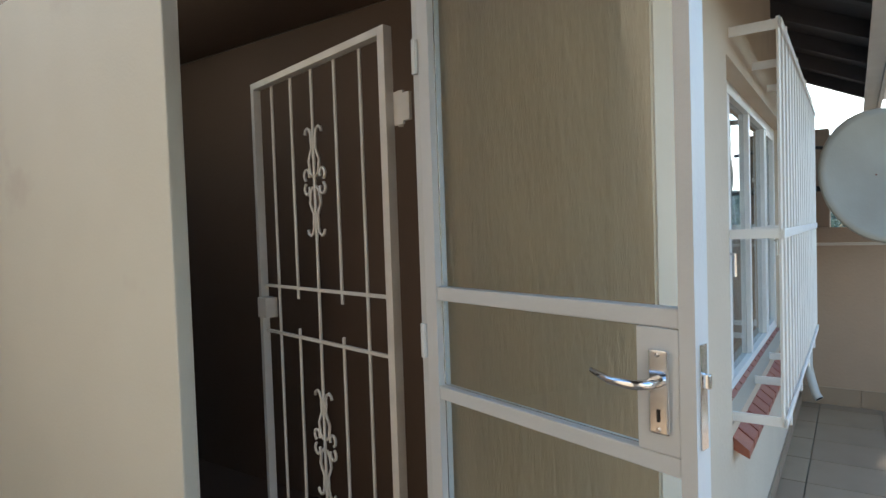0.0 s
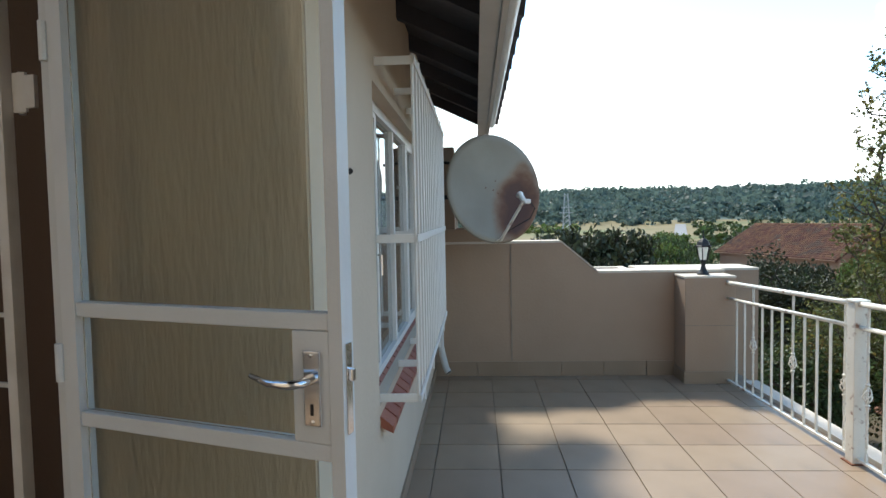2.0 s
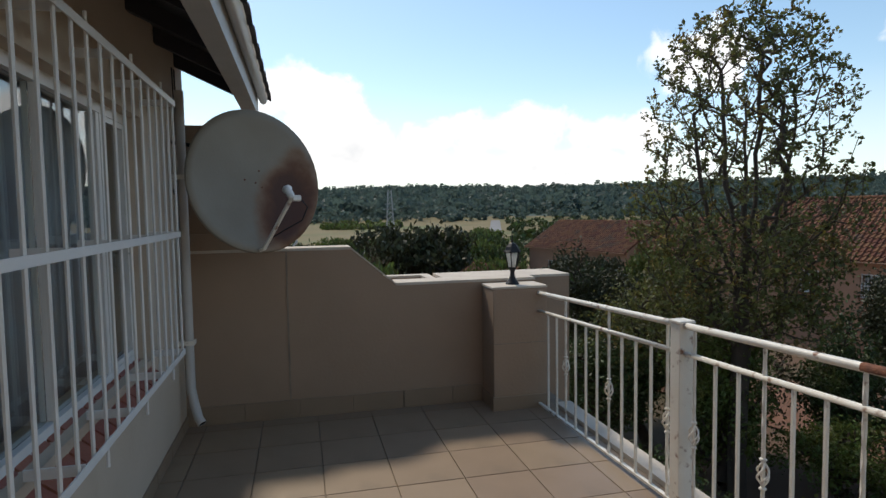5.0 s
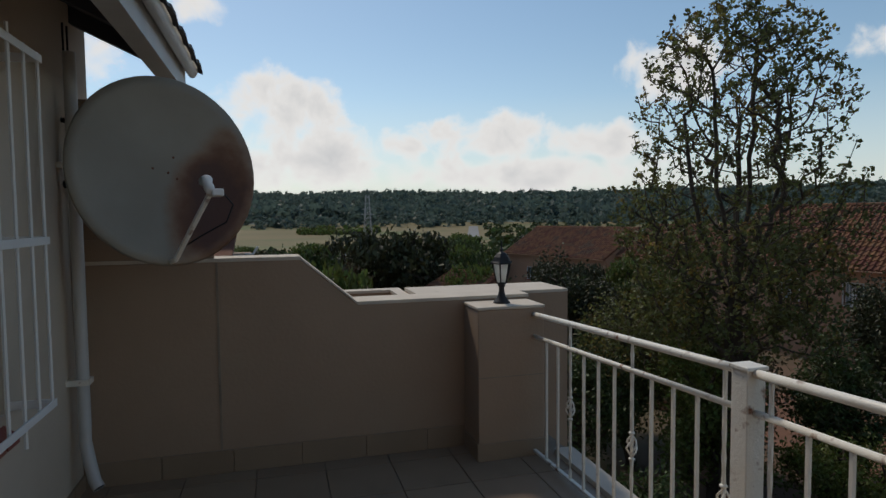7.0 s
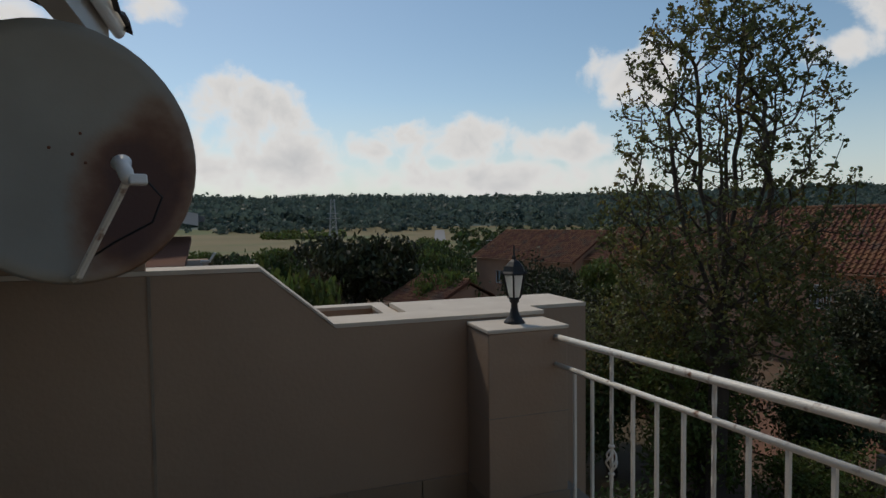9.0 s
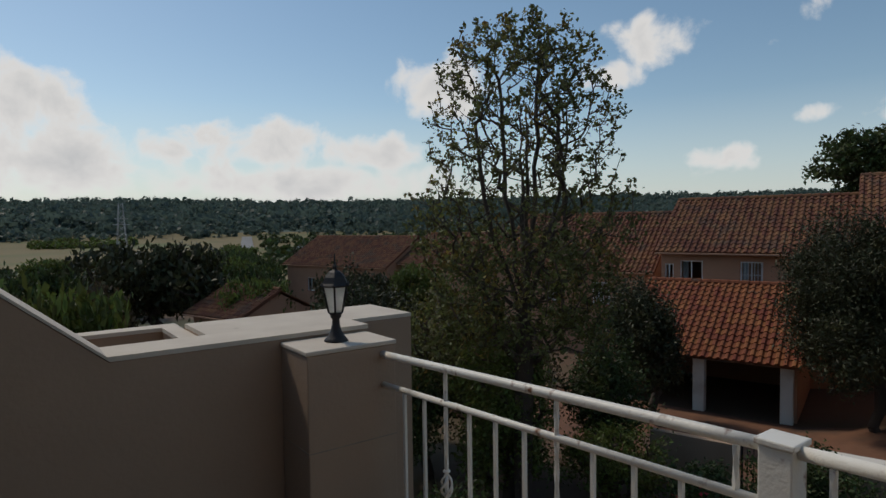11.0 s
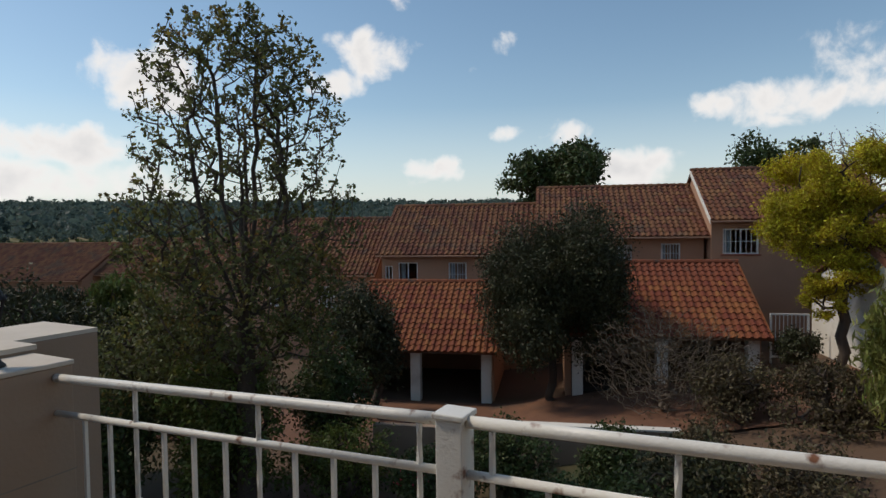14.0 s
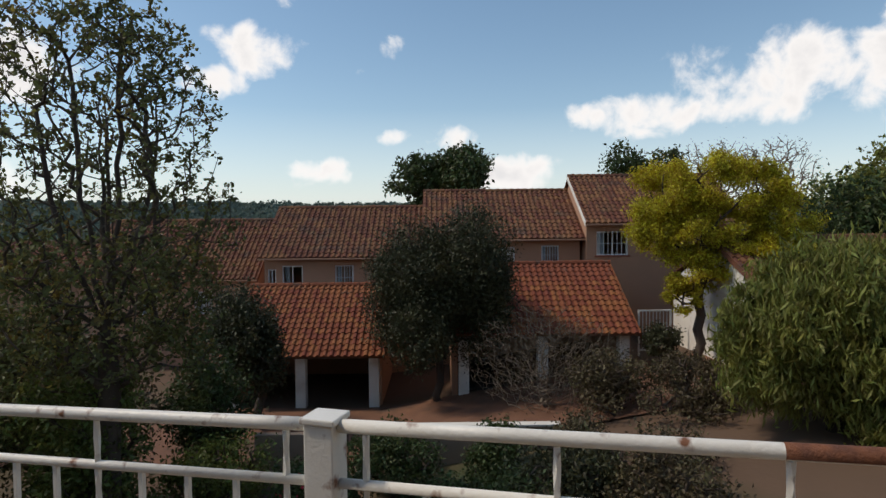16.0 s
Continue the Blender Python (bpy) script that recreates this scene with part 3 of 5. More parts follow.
# Near-black block drawn as the shade in the keyhole.
part("keyhole", boxes(((hx - 0.003, -T - 0.0105, hz - 0.052), (hx + 0.003, -T - 0.0095, hz - 0.03))), VOID_SHADE, plate)
for z in (0.066, -0.066):
    part("screw", lathe(bmesh.new(), [(0.004, 0), (0.004, 0.002), (0.002, 0.003)], 8), CHROME, plate).matrix_local = pose(hx, -T - 0.009, hz + z, 90)
edge = part("latch_plate", box(bmesh.new(), (LW, -0.011, hz - 0.09), (LW + 0.003, 0.011, hz + 0.09), 0.001), CHROME, door, "chrome latch plate in the edge")
part("latch", box(bmesh.new(), (LW + 0.003, -0.006, hz + 0.015), (LW + 0.014, 0.006, hz + 0.04), 0.002), CHROME, edge)
for z in (0.3, 1.1, 1.85):
    part("hinge", tube(bmesh.new(), [(-0.006, -T - 0.006, z), (-0.006, -T - 0.006, z + 0.09)], 0.009, 8), DOOR_PAINT, door)
jamb = boxes(((-0.262, 1.43, 0.0), (-0.222, 1.508, 2.2)), ((-0.276, 1.46, 0.0), (-0.264, 1.508, 2.2)), bev=0.004)
structure("door_jamb", jamb, DOOR_PAINT, "white painted steel door jamb", "door frame")

# ---- security gate, swung inward ----
GA, GB = Vector((-0.53, 1.655, 0.08)), Vector((-1.50, 1.88, 0.08))
gl = (GB - GA).length
gate = empty("security_gate", Matrix.Translation(GA) @ pose(0, 0, 0, 0, 0, math.degrees(math.atan2(GB.y - GA.y, GB.x - GA.x))),
             label="white steel security gate with scrolled ironwork, standing open", category="gate")
GH = 2.10
S = 0.018
part("gate_frame", boxes(((0, -S, 0), (0.036, S, GH)), ((gl - 0.026, -S, 0), (gl, S, GH)), ((0.036, -S, GH - 0.028), (gl - 0.026, S, GH)), ((0.036, -S, 0), (gl - 0.026, S, 0.028)), bev=0.002), GATE_PAINT, gate)
for z in (0.99, 1.195):
    part("gate_rail", boxes(((0.037, -0.006, z - 0.006), (gl - 0.037, 0.006, z + 0.006))), GATE_PAINT, gate)
for k in range(1, 6):
    xb = gl * k / 6
    if k in (2, 4):
        part("gate_bar", tube(bmesh.new(), [(xb, 0, 0.037), (xb, 0, 1.025)], 0.0065, 6), GATE_PAINT, gate)
        part("gate_bar", tube(bmesh.new(), [(xb, 0, 1.15), (xb, 0, GH - 0.037)], 0.0065, 6), GATE_PAINT, gate)
    else:
        part("gate_bar", tube(bmesh.new(), [(xb, 0, 0.037), (xb, 0, GH - 0.037)], 0.0065, 6), GATE_PAINT, gate)


def scroll(side, up):
    """One C-scroll half: a bar that curls at both ends."""
    tail = [(side * 0.018, 0, up * 0.165), (side * 0.014, 0, up * 0.13), (side * 0.04, 0, up * 0.085), (side * 0.032, 0, up * 0.04), (side * 0.012, 0, up * 0.02)]
    return [(side * 0.062, 0, up * 0.19), (side * 0.058, 0, up * 0.205), (side * 0.042, 0, up * 0.213), (side * 0.026, 0, up * 0.205), (side * 0.016, 0, up * 0.18)] + tail


def curl(side, up):
    return [(side * (0.058 + 0.020 * math.cos(a)), 0, up * (0.028 + 0.022 * math.sin(a))) for a in [3.6 - i * 0.6 for i in range(9)]]


bm = bmesh.new()
for side in (-1, 1):
    for up in (-1, 1):
        tube(bm, scroll(side, up), 0.006, 6)
        tube(bm, curl(side, up), 0.006, 6)
scroll_mesh = mesh_of(bm, GATE_PAINT, True)
for z in (1.625, 0.575):
    part("scroll_ornament", scroll_mesh, None, gate, "scrolled wrought-iron ornament").location = (gl * 3 / 6, 0, z)
part("lock_box", box(bmesh.new(), (gl - 0.085, -0.03, 1.05), (gl - 0.005, 0.03, 1.14), 0.004), GATE_PAINT, gate, "steel lock box")
for z in (0.35, 1.77):
    hb = part("gate_hinge", boxes(((-0.05, -0.022, z), (-0.002, -0.014, z + 0.11)), ((-0.085, -0.024, z + 0.01), (-0.052, -0.012, z + 0.10))), GATE_PAINT, gate, "white hinge bracket")
    part("pin", tube(bmesh.new(), [(-0.02, -0.028, z - 0.004), (-0.02, -0.028, z + 0.114)], 0.009, 8), GATE_PAINT, hb)


# ---- railing ----
RX = 3.045


def rail_z(yv):
    return 0.906 + (5.44 - yv) * 0.037


def basket(bm, p):
    """A twisted basket of four wires with collars."""
    p = Vector(p)
    for k in range(4):
        tube(bm, [p + Vector((0.026 * math.sin(math.pi * i / 8) * math.cos(k * math.pi / 2 + i * 0.4), 0.026 * math.sin(math.pi * i / 8) * math.sin(k * math.pi / 2 + i * 0.4), -0.055 + 0.11 * i / 8)) for i in range(9)], 0.0048, 5)
    for z in (-0.062, 0.062):
        lathe(bm, [(0.008, -0.008), (0.015, -0.003), (0.015, 0.003), (0.008, 0.008)], 8, p + Vector((0, 0, z)))
    return bm


def railing(y0, y1, tall, label, shift=0.0, yaw=0.0, step=0.1495):
    base = empty("railing", pose(RX + shift, (y0 + y1) / 2, 0.0, 0, 0, yaw), label=label, category="railing", group="balcony railing")
    o = Vector((RX, (y0 + y1) / 2, 0))

    def w(yv, z):
        return Vector((RX, yv, z)) - o
    part("top_rail", tube(bmesh.new(), [w(y0 + (y1 - y0) * i / 12, rail_z(y0 + (y1 - y0) * i / 12)) for i in range(13)], 0.0168, 12), WHITE_WORN, base, "white tube handrail with rust spots", True)
    part("middle_rail", tube(bmesh.new(), [w(y0, rail_z(y0) - 0.14), w(y1, rail_z(y1) - 0.14)], 0.013, 10), WHITE_WORN, base, "", True)
    part("bottom_rail", box(bmesh.new(), tuple(w(y0, 0.035) - Vector((0.012, 0, 0.008))), tuple(w(y1, 0.035) + Vector((0.012, 0, 0.008))), 0.002), WHITE_WORN, base)
    yv = tall[0]
    n_end = int((yv - y0) / step) + 1
    k = int((y1 - yv) / step)
    ys = [yv + step * i for i in range(-n_end, k + 1)]
    for yb in ys:
        if not (y0 + 0.04 < yb < y1 - 0.03):
            continue
        i = round((yb - yv) / step)
        is_tall = i % tall[1] == 0
        top = rail_z(yb) - (0.018 if is_tall else 0.15)
        bm = bmesh.new()
        box(bm, (-0.0065, -0.0065, 0.04), (0.0065, 0.0065, top))
        bmesh.ops.subdivide_edges(bm, edges=[e for e in bm.edges if abs(e.verts[0].co.z - e.verts[1].co.z) > 0.3], cuts=18)
        if is_tall:
            for v in bm.verts:
                if v.co.z > 0.12:
                    a = v.co.z * 18
                    v.co.x, v.co.y = v.co.x * math.cos(a) - v.co.y * math.sin(a), v.co.x * math.sin(a) + v.co.y * math.cos(a)
        b = part("baluster", bm, WHITE_WORN, base)
        b.location = (0, yb - o.y, 0)
        if is_tall:
            bb = part("basket", basket(bmesh.new(), (0, 0, 0.445)), WHITE_WORN, b, "twisted basket ornament", True)
    return base


railing(3.757, 5.44, (4.98, 4), "white painted steel railing with twisted balusters beside the pier", -0.022, 1.5, 0.145)
railing(-1.5, 3.673, (3.605, 3), "white painted steel railing with rust spots and basket balusters")
post = empty("railing_post", pose(3.05, 3.715, 0), label="square white painted railing post with flat cap and rust streaks", category="post")
part("shaft", box(bmesh.new(), (-0.039, -0.039, 0.0), (0.039, 0.039, 0.978), 0.004), WHITE_WORN, post)
part("cap", box(bmesh.new(), (-0.046, -0.046, 0.979), (0.046, 0.046, 0.995), 0.004), WHITE_WORN, post, "flat white cap")
part("base_plate", box(bmesh.new(), (-0.055, -0.055, -0.005), (0.055, 0.055, 0.008), 0.002), RUST, post, "rusty base plate")
for k, (yv, ln) in enumerate(((2.50, 0.44),)):
    c = tube(bmesh.new(), [(RX, yv - ln / 2, rail_z(yv - ln / 2) + 0.0006), (RX, yv, rail_z(yv) + 0.0006), (RX, yv + ln / 2, rail_z(yv + ln / 2) + 0.0006)], 0.0172, 12)
    tagged(part("rust_patch", c, RUST, None, "", True), "flaking rust patch on the handrail", "rust", "rust on the handrail")

# ---- lantern on the pier ----
lan = empty("pier_lantern", pose(2.84, 5.59, 0.966) @ Matrix.Scale(0.89, 4), label="black cast lantern with tapered frosted panes on the pier", category="lantern")
part("foot", lathe(bmesh.new(), [(0.062, 0), (0.062, 0.008), (0.05, 0.02), (0.03, 0.05), (0.021, 0.085), (0.019, 0.115), (0.028, 0.125), (0.028, 0.135), (0.038, 0.15)], 12), BLACK, lan, "", True)


def hexa(r, z):
    return [Vector((r * math.cos(math.pi / 3 * k), r * math.sin(math.pi / 3 * k), z)) for k in range(6)]


lo_, hi_ = hexa(0.040, 0.152), hexa(0.068, 0.285)
for k in range(6):
    part("lantern_bar", tube(bmesh.new(), [lo_[k], hi_[k]], 0.0055, 5), BLACK, lan)
    bm = bmesh.new()
    a, b, c, d = lo_[k] * 0.96, lo_[(k + 1) % 6] * 0.96, hi_[(k + 1) % 6] * 0.96, hi_[k] * 0.96
    for p_ in (a, b, c, d):
        p_.z = max(0.153, min(0.284, p_.z / 0.96))
    outv = [bm.verts.new(p_) for p_ in (a, b, c, d)]
    inv = [bm.verts.new(Vector((p_.x * 0.95, p_.y * 0.95, p_.z))) for p_ in (a, b, c, d)]
    bm.faces.new(outv)
    bm.faces.new(inv[::-1])
    for i in range(4):
        bm.faces.new((outv[i], inv[i], inv[(i + 1) % 4], outv[(i + 1) % 4]))
    part("lantern_pane", bm, FROST, lan, "frosted pane")
part("roof", lathe(bmesh.new(), [(0.078, 0.285), (0.082, 0.292), (0.07, 0.305), (0.058, 0.335), (0.035, 0.36), (0.02, 0.368), (0.01, 0.375), (0.013, 0.39), (0.006, 0.40), (0.004, 0.455)], 6), BLACK, lan)
for k in range(6):
    part("crown_point", lathe(bmesh.new(), [(0.008, 0), (0.01, 0.008), (0.002, 0.02)], 6), BLACK, lan).location = hexa(0.076, 0.288)[k]

# ---- satellite dish ----
DN = Vector((0.36, -0.90, 0.20)).normalized()
dish = empty("satellite_dish", look((0.94, 5.18, 1.775), Vector((0.94, 5.18, 1.775)) - DN), label="large pale satellite dish with rust stains, on a wall bracket", category="satellite dish")
RW, RH, DEP = 0.425, 0.470, 0.075
bm = bmesh.new()
NR, NS = 10, 48
rings = [[bm.verts.new((0, 0, -DEP))]]
for i in range(1, NR + 1):
    q = i / NR
    rings.append([bm.verts.new((RW * q * math.cos(2 * math.pi * k / NS), RH * q * math.sin(2 * math.pi * k / NS), DEP * (q * q - 1))) for k in range(NS)])
for k in range(NS):
    bm.faces.new((rings[0][0], rings[1][k], rings[1][(k + 1) % NS]))
for i in range(1, NR):
    for k in range(NS):
        bm.faces.new((rings[i][k], rings[i + 1][k], rings[i + 1][(k + 1) % NS], rings[i][(k + 1) % NS]))
lip = [bm.verts.new((v.co.x * 1.02, v.co.y * 1.02, -0.014)) for v in rings[-1]]
for k in range(NS):
    bm.faces.new((rings[-1][k], lip[k], lip[(k + 1) % NS], rings[-1][(k + 1) % NS]))


def dish_material():
    """The dish's paint with one large rust stain of its own shape."""
    m = DISH_PAINT
    nt = m.node_tree
    b = nt.nodes["Principled BSDF"]
    base = b.inputs["Base Color"].links[0].from_socket
    tc = nt.nodes.new("ShaderNodeTexCoord")
    sep = nt.nodes.new("ShaderNodeSeparateXYZ")
    link(nt, tc.outputs["Object"], sep.inputs[0])
    noi = nt.nodes.new("ShaderNodeTexNoise")
    noi.inputs["Scale"].default_value, noi.inputs["Detail"].default_value = 7.0, 8.0
    link(nt, tc.outputs["Object"], noi.inputs["Vector"])
    dx = calc(nt, "MULTIPLY", calc(nt, "SUBTRACT", calc(nt, "ADD", sep.outputs[0], calc(nt, "MULTIPLY", sep.outputs[1], -0.25)), 0.25), 1 / 0.215)
    dy = calc(nt, "MULTIPLY", calc(nt, "ADD", sep.outputs[1], 0.15), 1 / 0.36)
    v = calc(nt, "SUBTRACT", 1.0, calc(nt, "ADD", calc(nt, "MULTIPLY", dx, dx), calc(nt, "MULTIPLY", dy, dy)))
    v = calc(nt, "ADD", v, calc(nt, "MULTIPLY", calc(nt, "SUBTRACT", noi.outputs[0], 0.5), 1.1))
    mr = nt.nodes.new("ShaderNodeMapRange")
    mr.interpolation_type = "SMOOTHSTEP"
    mr.inputs[1].default_value, mr.inputs[2].default_value, mr.inputs[4].default_value = -0.35, 0.6, 0.96
    link(nt, v, mr.inputs[0])
    mx = nt.nodes.new("ShaderNodeMix")
    mx.data_type = "RGBA"
    link(nt, mr.outputs[0], mx.inputs["Factor"])
    link(nt, base, mx.inputs["A"])
    deep = nt.nodes.new("ShaderNodeValToRGB")
    deep.color_ramp.elements[0].position, deep.color_ramp.elements[0].color = 0.1, (0.24, 0.10, 0.035, 1)
    deep.color_ramp.elements[1].position, deep.color_ramp.elements[1].color = 0.75, (0.085, 0.030, 0.016, 1)
    link(nt, v, deep.inputs[0])
    link(nt, deep.outputs[0], mx.inputs["B"])
    link(nt, mx.outputs["Result"], b.inputs["Base Color"])
    return m


bowl = part("bowl", mesh_of(bm, dish_material(), True), None, dish, "pale enamel bowl with a large rust stain")
md = bowl.modifiers.new("thick", "SOLIDIFY")
md.thickness = 0.006
part("arm", tube(bmesh.new(), [(-0.02, -0.46, -0.03), (-0.01, -0.46, 0.05), (0.10, -0.20, 0.30)], 0.013, 8), WHITE_WORN, dish, "worn pale arm")
lnb = part("feed", tube(bmesh.new(), [(0.10, -0.20, 0.325), (0.10, -0.165, 0.30), (0.10, -0.14, 0.275), (0.10, -0.125, 0.26)], [0.02, 0.024, 0.022, 0.032], 12), WHITE, dish, "white feed unit", True)
part("plug", box(bmesh.new(), (0.10, -0.215, 0.31), (0.155, -0.18, 0.34), 0.006), WHITE, lnb)
part("feed_cable", tube(bmesh.new(), [(0.155, -0.20, 0.325), (0.20, -0.25, 0.31), (0.18, -0.32, 0.25), (0.08, -0.37, 0.18), (0.03, -0.40, 0.11)], 0.004, 6), BLACK, dish, "thin feed cable", True)
for px, py in ((0.02, 0.0), (0.06, -0.03), (-0.05, 0.02), (0.05, 0.08)):
    part("bolt", lathe(bmesh.new(), [(0.006, 0), (0.006, 0.003), (0.003, 0.005)], 8), RUST, dish).location = (px, py, -DEP * 0.985)
# bracket behind the bowl to the wall, in the dish's own frame
inv = dish.matrix_world.inverted()
wall_pt = inv @ Vector((WX, 5.62, 1.72))
elbow = inv @ Vector((0.80, 5.62, 1.72))
part("bracket", tube(bmesh.new(), [wall_pt, elbow, (0, -0.02, -DEP - 0.03)], 0.022, 8), BLACK, dish, "dark steel wall bracket")
part("mount_plate", box(bmesh.new(), (-0.10, -0.12, -DEP - 0.05), (0.10, 0.12, -DEP - 0.012), 0.004), STEEL, dish)
part("brace", tube(bmesh.new(), [inv @ Vector((WX, 5.62, 2.06)), inv @ Vector((0.60, 5.55, 2.02))], 0.014, 8), BLACK, dish)


# ---- ground ----
HM = Matrix(((0.299, 0.954, 0, 1.80), (-0.954, 0.299, 0, 3.07), (0, 0, 1, 0), (0, 0, 0, 1)))   # the houses' own directions: along the row, away, up


def ground_z(x, y):
    r = math.hypot(x - 1.8, y - 3.0)
    u = (x - 1.8) * 0.299 - (y - 3.07) * 0.954
    z = float(np.interp(r, [0, 30, 70, 130, 220, 330, 420, 520, 900, 1500, 1800, 2500, 4500], [-5.2, -5.2, -7.0, -9.5, -12.2, -13.5, -12.0, -9.5, 8, 46, 64, 60, 40]))
    near = max(0.0, 1 - r / 160)
    z += min(max(u + 2.0, 0.0), 14.0) * 0.2 * near
    if r > 500:
        z += 7 * noise.noise(Vector((x / 420, y / 420, 0))) * min(1, (r - 500) / 500)
    return z


bm = bmesh.new()
radii = [0.0] + [3.0 * 1.125 ** i for i in range(63)]
NA = 96
grid = [[bm.verts.new((1.8 + r * math.sin(2 * math.pi * k / NA), 3.0 + r * math.cos(2 * math.pi * k / NA), ground_z(1.8 + r * math.sin(2 * math.pi * k / NA), 3.0 + r * math.cos(2 * math.pi * k / NA)))) for k in range(NA)] for r in radii[1:]]
centre = bm.verts.new((1.8, 3.0, ground_z(1.8, 3.0)))
for k in range(NA):
    f = bm.faces.new((centre, grid[0][k], grid[0][(k + 1) % NA]))
for j, (r0, r1) in enumerate(zip(grid, grid[1:])):
    for k in range(NA):
        f = bm.faces.new((r0[k], r1[k], r1[(k + 1) % NA], r0[(k + 1) % NA]))
        # Past 540 m the ground takes the haze-tinted wood colour.
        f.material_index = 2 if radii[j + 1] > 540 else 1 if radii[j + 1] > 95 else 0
structure("ground", mesh_of(bm, [GROUND, FIELD, HAZED_WOOD], True), None, "bare reddish earth near the houses, dry grass fields beyond", "ground")


def draped(name, pts, half, mat, label, category, lift=0.05, steps=40):
    """A strip that lies on the ground along points."""
    bm = bmesh.new()
    pts = [Vector((*p, 0)) for p in pts]
    rows_ = []
    for a, b in zip(pts, pts[1:]):
        d = (b - a).normalized()
        nrm = Vector((-d.y, d.x, 0)) * half
        for i in range(steps):
            p = a + (b - a) * i / (steps - 1)
            rows_.append([bm.verts.new((q.x, q.y, ground_z(q.x, q.y) + lift)) for q in [p + nrm * (s / 3 - 1) for s in range(7)]])
    for r0, r1 in zip(rows_, rows_[1:]):
        for i in range(6):
            bm.faces.new((r0[i], r0[i + 1], r1[i + 1], r1[i]))
    return structure(name, bm, mat, label, category)


def hp(u, d, z=0.0):
    return HM @ Vector((u, d, z))


draped("pavement_drive", [hp(-16, 19.2)[:2], hp(16, 18.7)[:2]], 2.6, PAVING, "reddish brick-paved drive in front of the garages", "paving", 0.06)
draped("road_far", [(96, 285), (172, 512)], 4.0, ASPHALT, "pale tarred road running away across the valley", "road", 0.6)


# ---- houses across the drive ----
def clay_tile(w=0.25, l=0.36):
    """One wavy clay roof tile with a thick lower lip; x across, y up the slope."""
    bm = bmesh.new()
    prof = [(-0.5, 0.0), (-0.28, 0.058), (-0.02, 0.062), (0.2, 0.005), (0.5, 0.0)]
    rows_ = []
    for yv, dz in ((0.0, 0.0), (0.0, 0.028), (l, 0.0)):
        rows_.append([bm.verts.new((a * w, yv, h * (1.0 if dz or yv else 0.3) + dz + (0.004 if yv else 0))) for a, h in prof])
    for r0, r1 in zip(rows_, rows_[1:]):
        for i in range(4):
            bm.faces.new((r0[i], r0[i + 1], r1[i + 1], r1[i]))
    return bm


TILE_MESH = mesh_of(clay_tile(), TERRACOTTA)
tile_src = clay_tile()
TILE_V = np.array([v.co[:] for v in tile_src.verts])
tile_src.verts.index_update()
TILE_F = [[v.index for v in f.verts] for f in tile_src.faces]
tile_src.free()


def raw_mesh(verts, faces, mat, smooth=False):
    me = bpy.data.meshes.new("mesh")
    me.from_pydata(verts, [], faces)
    me.materials.append(mat)
    if smooth:
        me.polygons.foreach_set("use_smooth", [True] * len(me.polygons))
    return me


def tile_slope(parent, u0, u1, d0, z0, d1, z1, pieces, name="roof"):
    """Tiles from the eave (d0, z0) to the ridge (d1, z1)."""
    run = math.hypot(d1 - d0, z1 - z0)
    tilt = math.atan2(z1 - z0, d1 - d0)
    nu, nr = int(round((u1 - u0) / 0.25)), int(round(run / 0.32))
    su, sr = (u1 - u0) / nu, run / nr
    V, F = [], []
    for j in range(nr):
        s = j * sr
        for i in range(nu):
            jit = random.uniform(-0.006, 0.006)
            m = pose(u0 + (i + 0.5) * su, d0 + math.cos(tilt) * s, z0 + math.sin(tilt) * s + jit, math.degrees(tilt) - 2.0, 0, random.uniform(-0.6, 0.6))
            if pieces and j * nu + i < 300:
                part("roof_tile", TILE_MESH, None, parent).matrix_local = m
            else:
                mv = np.array(m)
                base = len(V)
                V.extend((TILE_V @ mv[:3, :3].T + mv[:3, 3]).tolist())
                F.extend([[b + base for b in f] for f in TILE_F])
    if V:
        tagged(part(name, raw_mesh(V, F, TERRACOTTA if pieces else TERRACOTTA_OLD), None, parent, "weathered clay roof tiles"), kind="stuff")


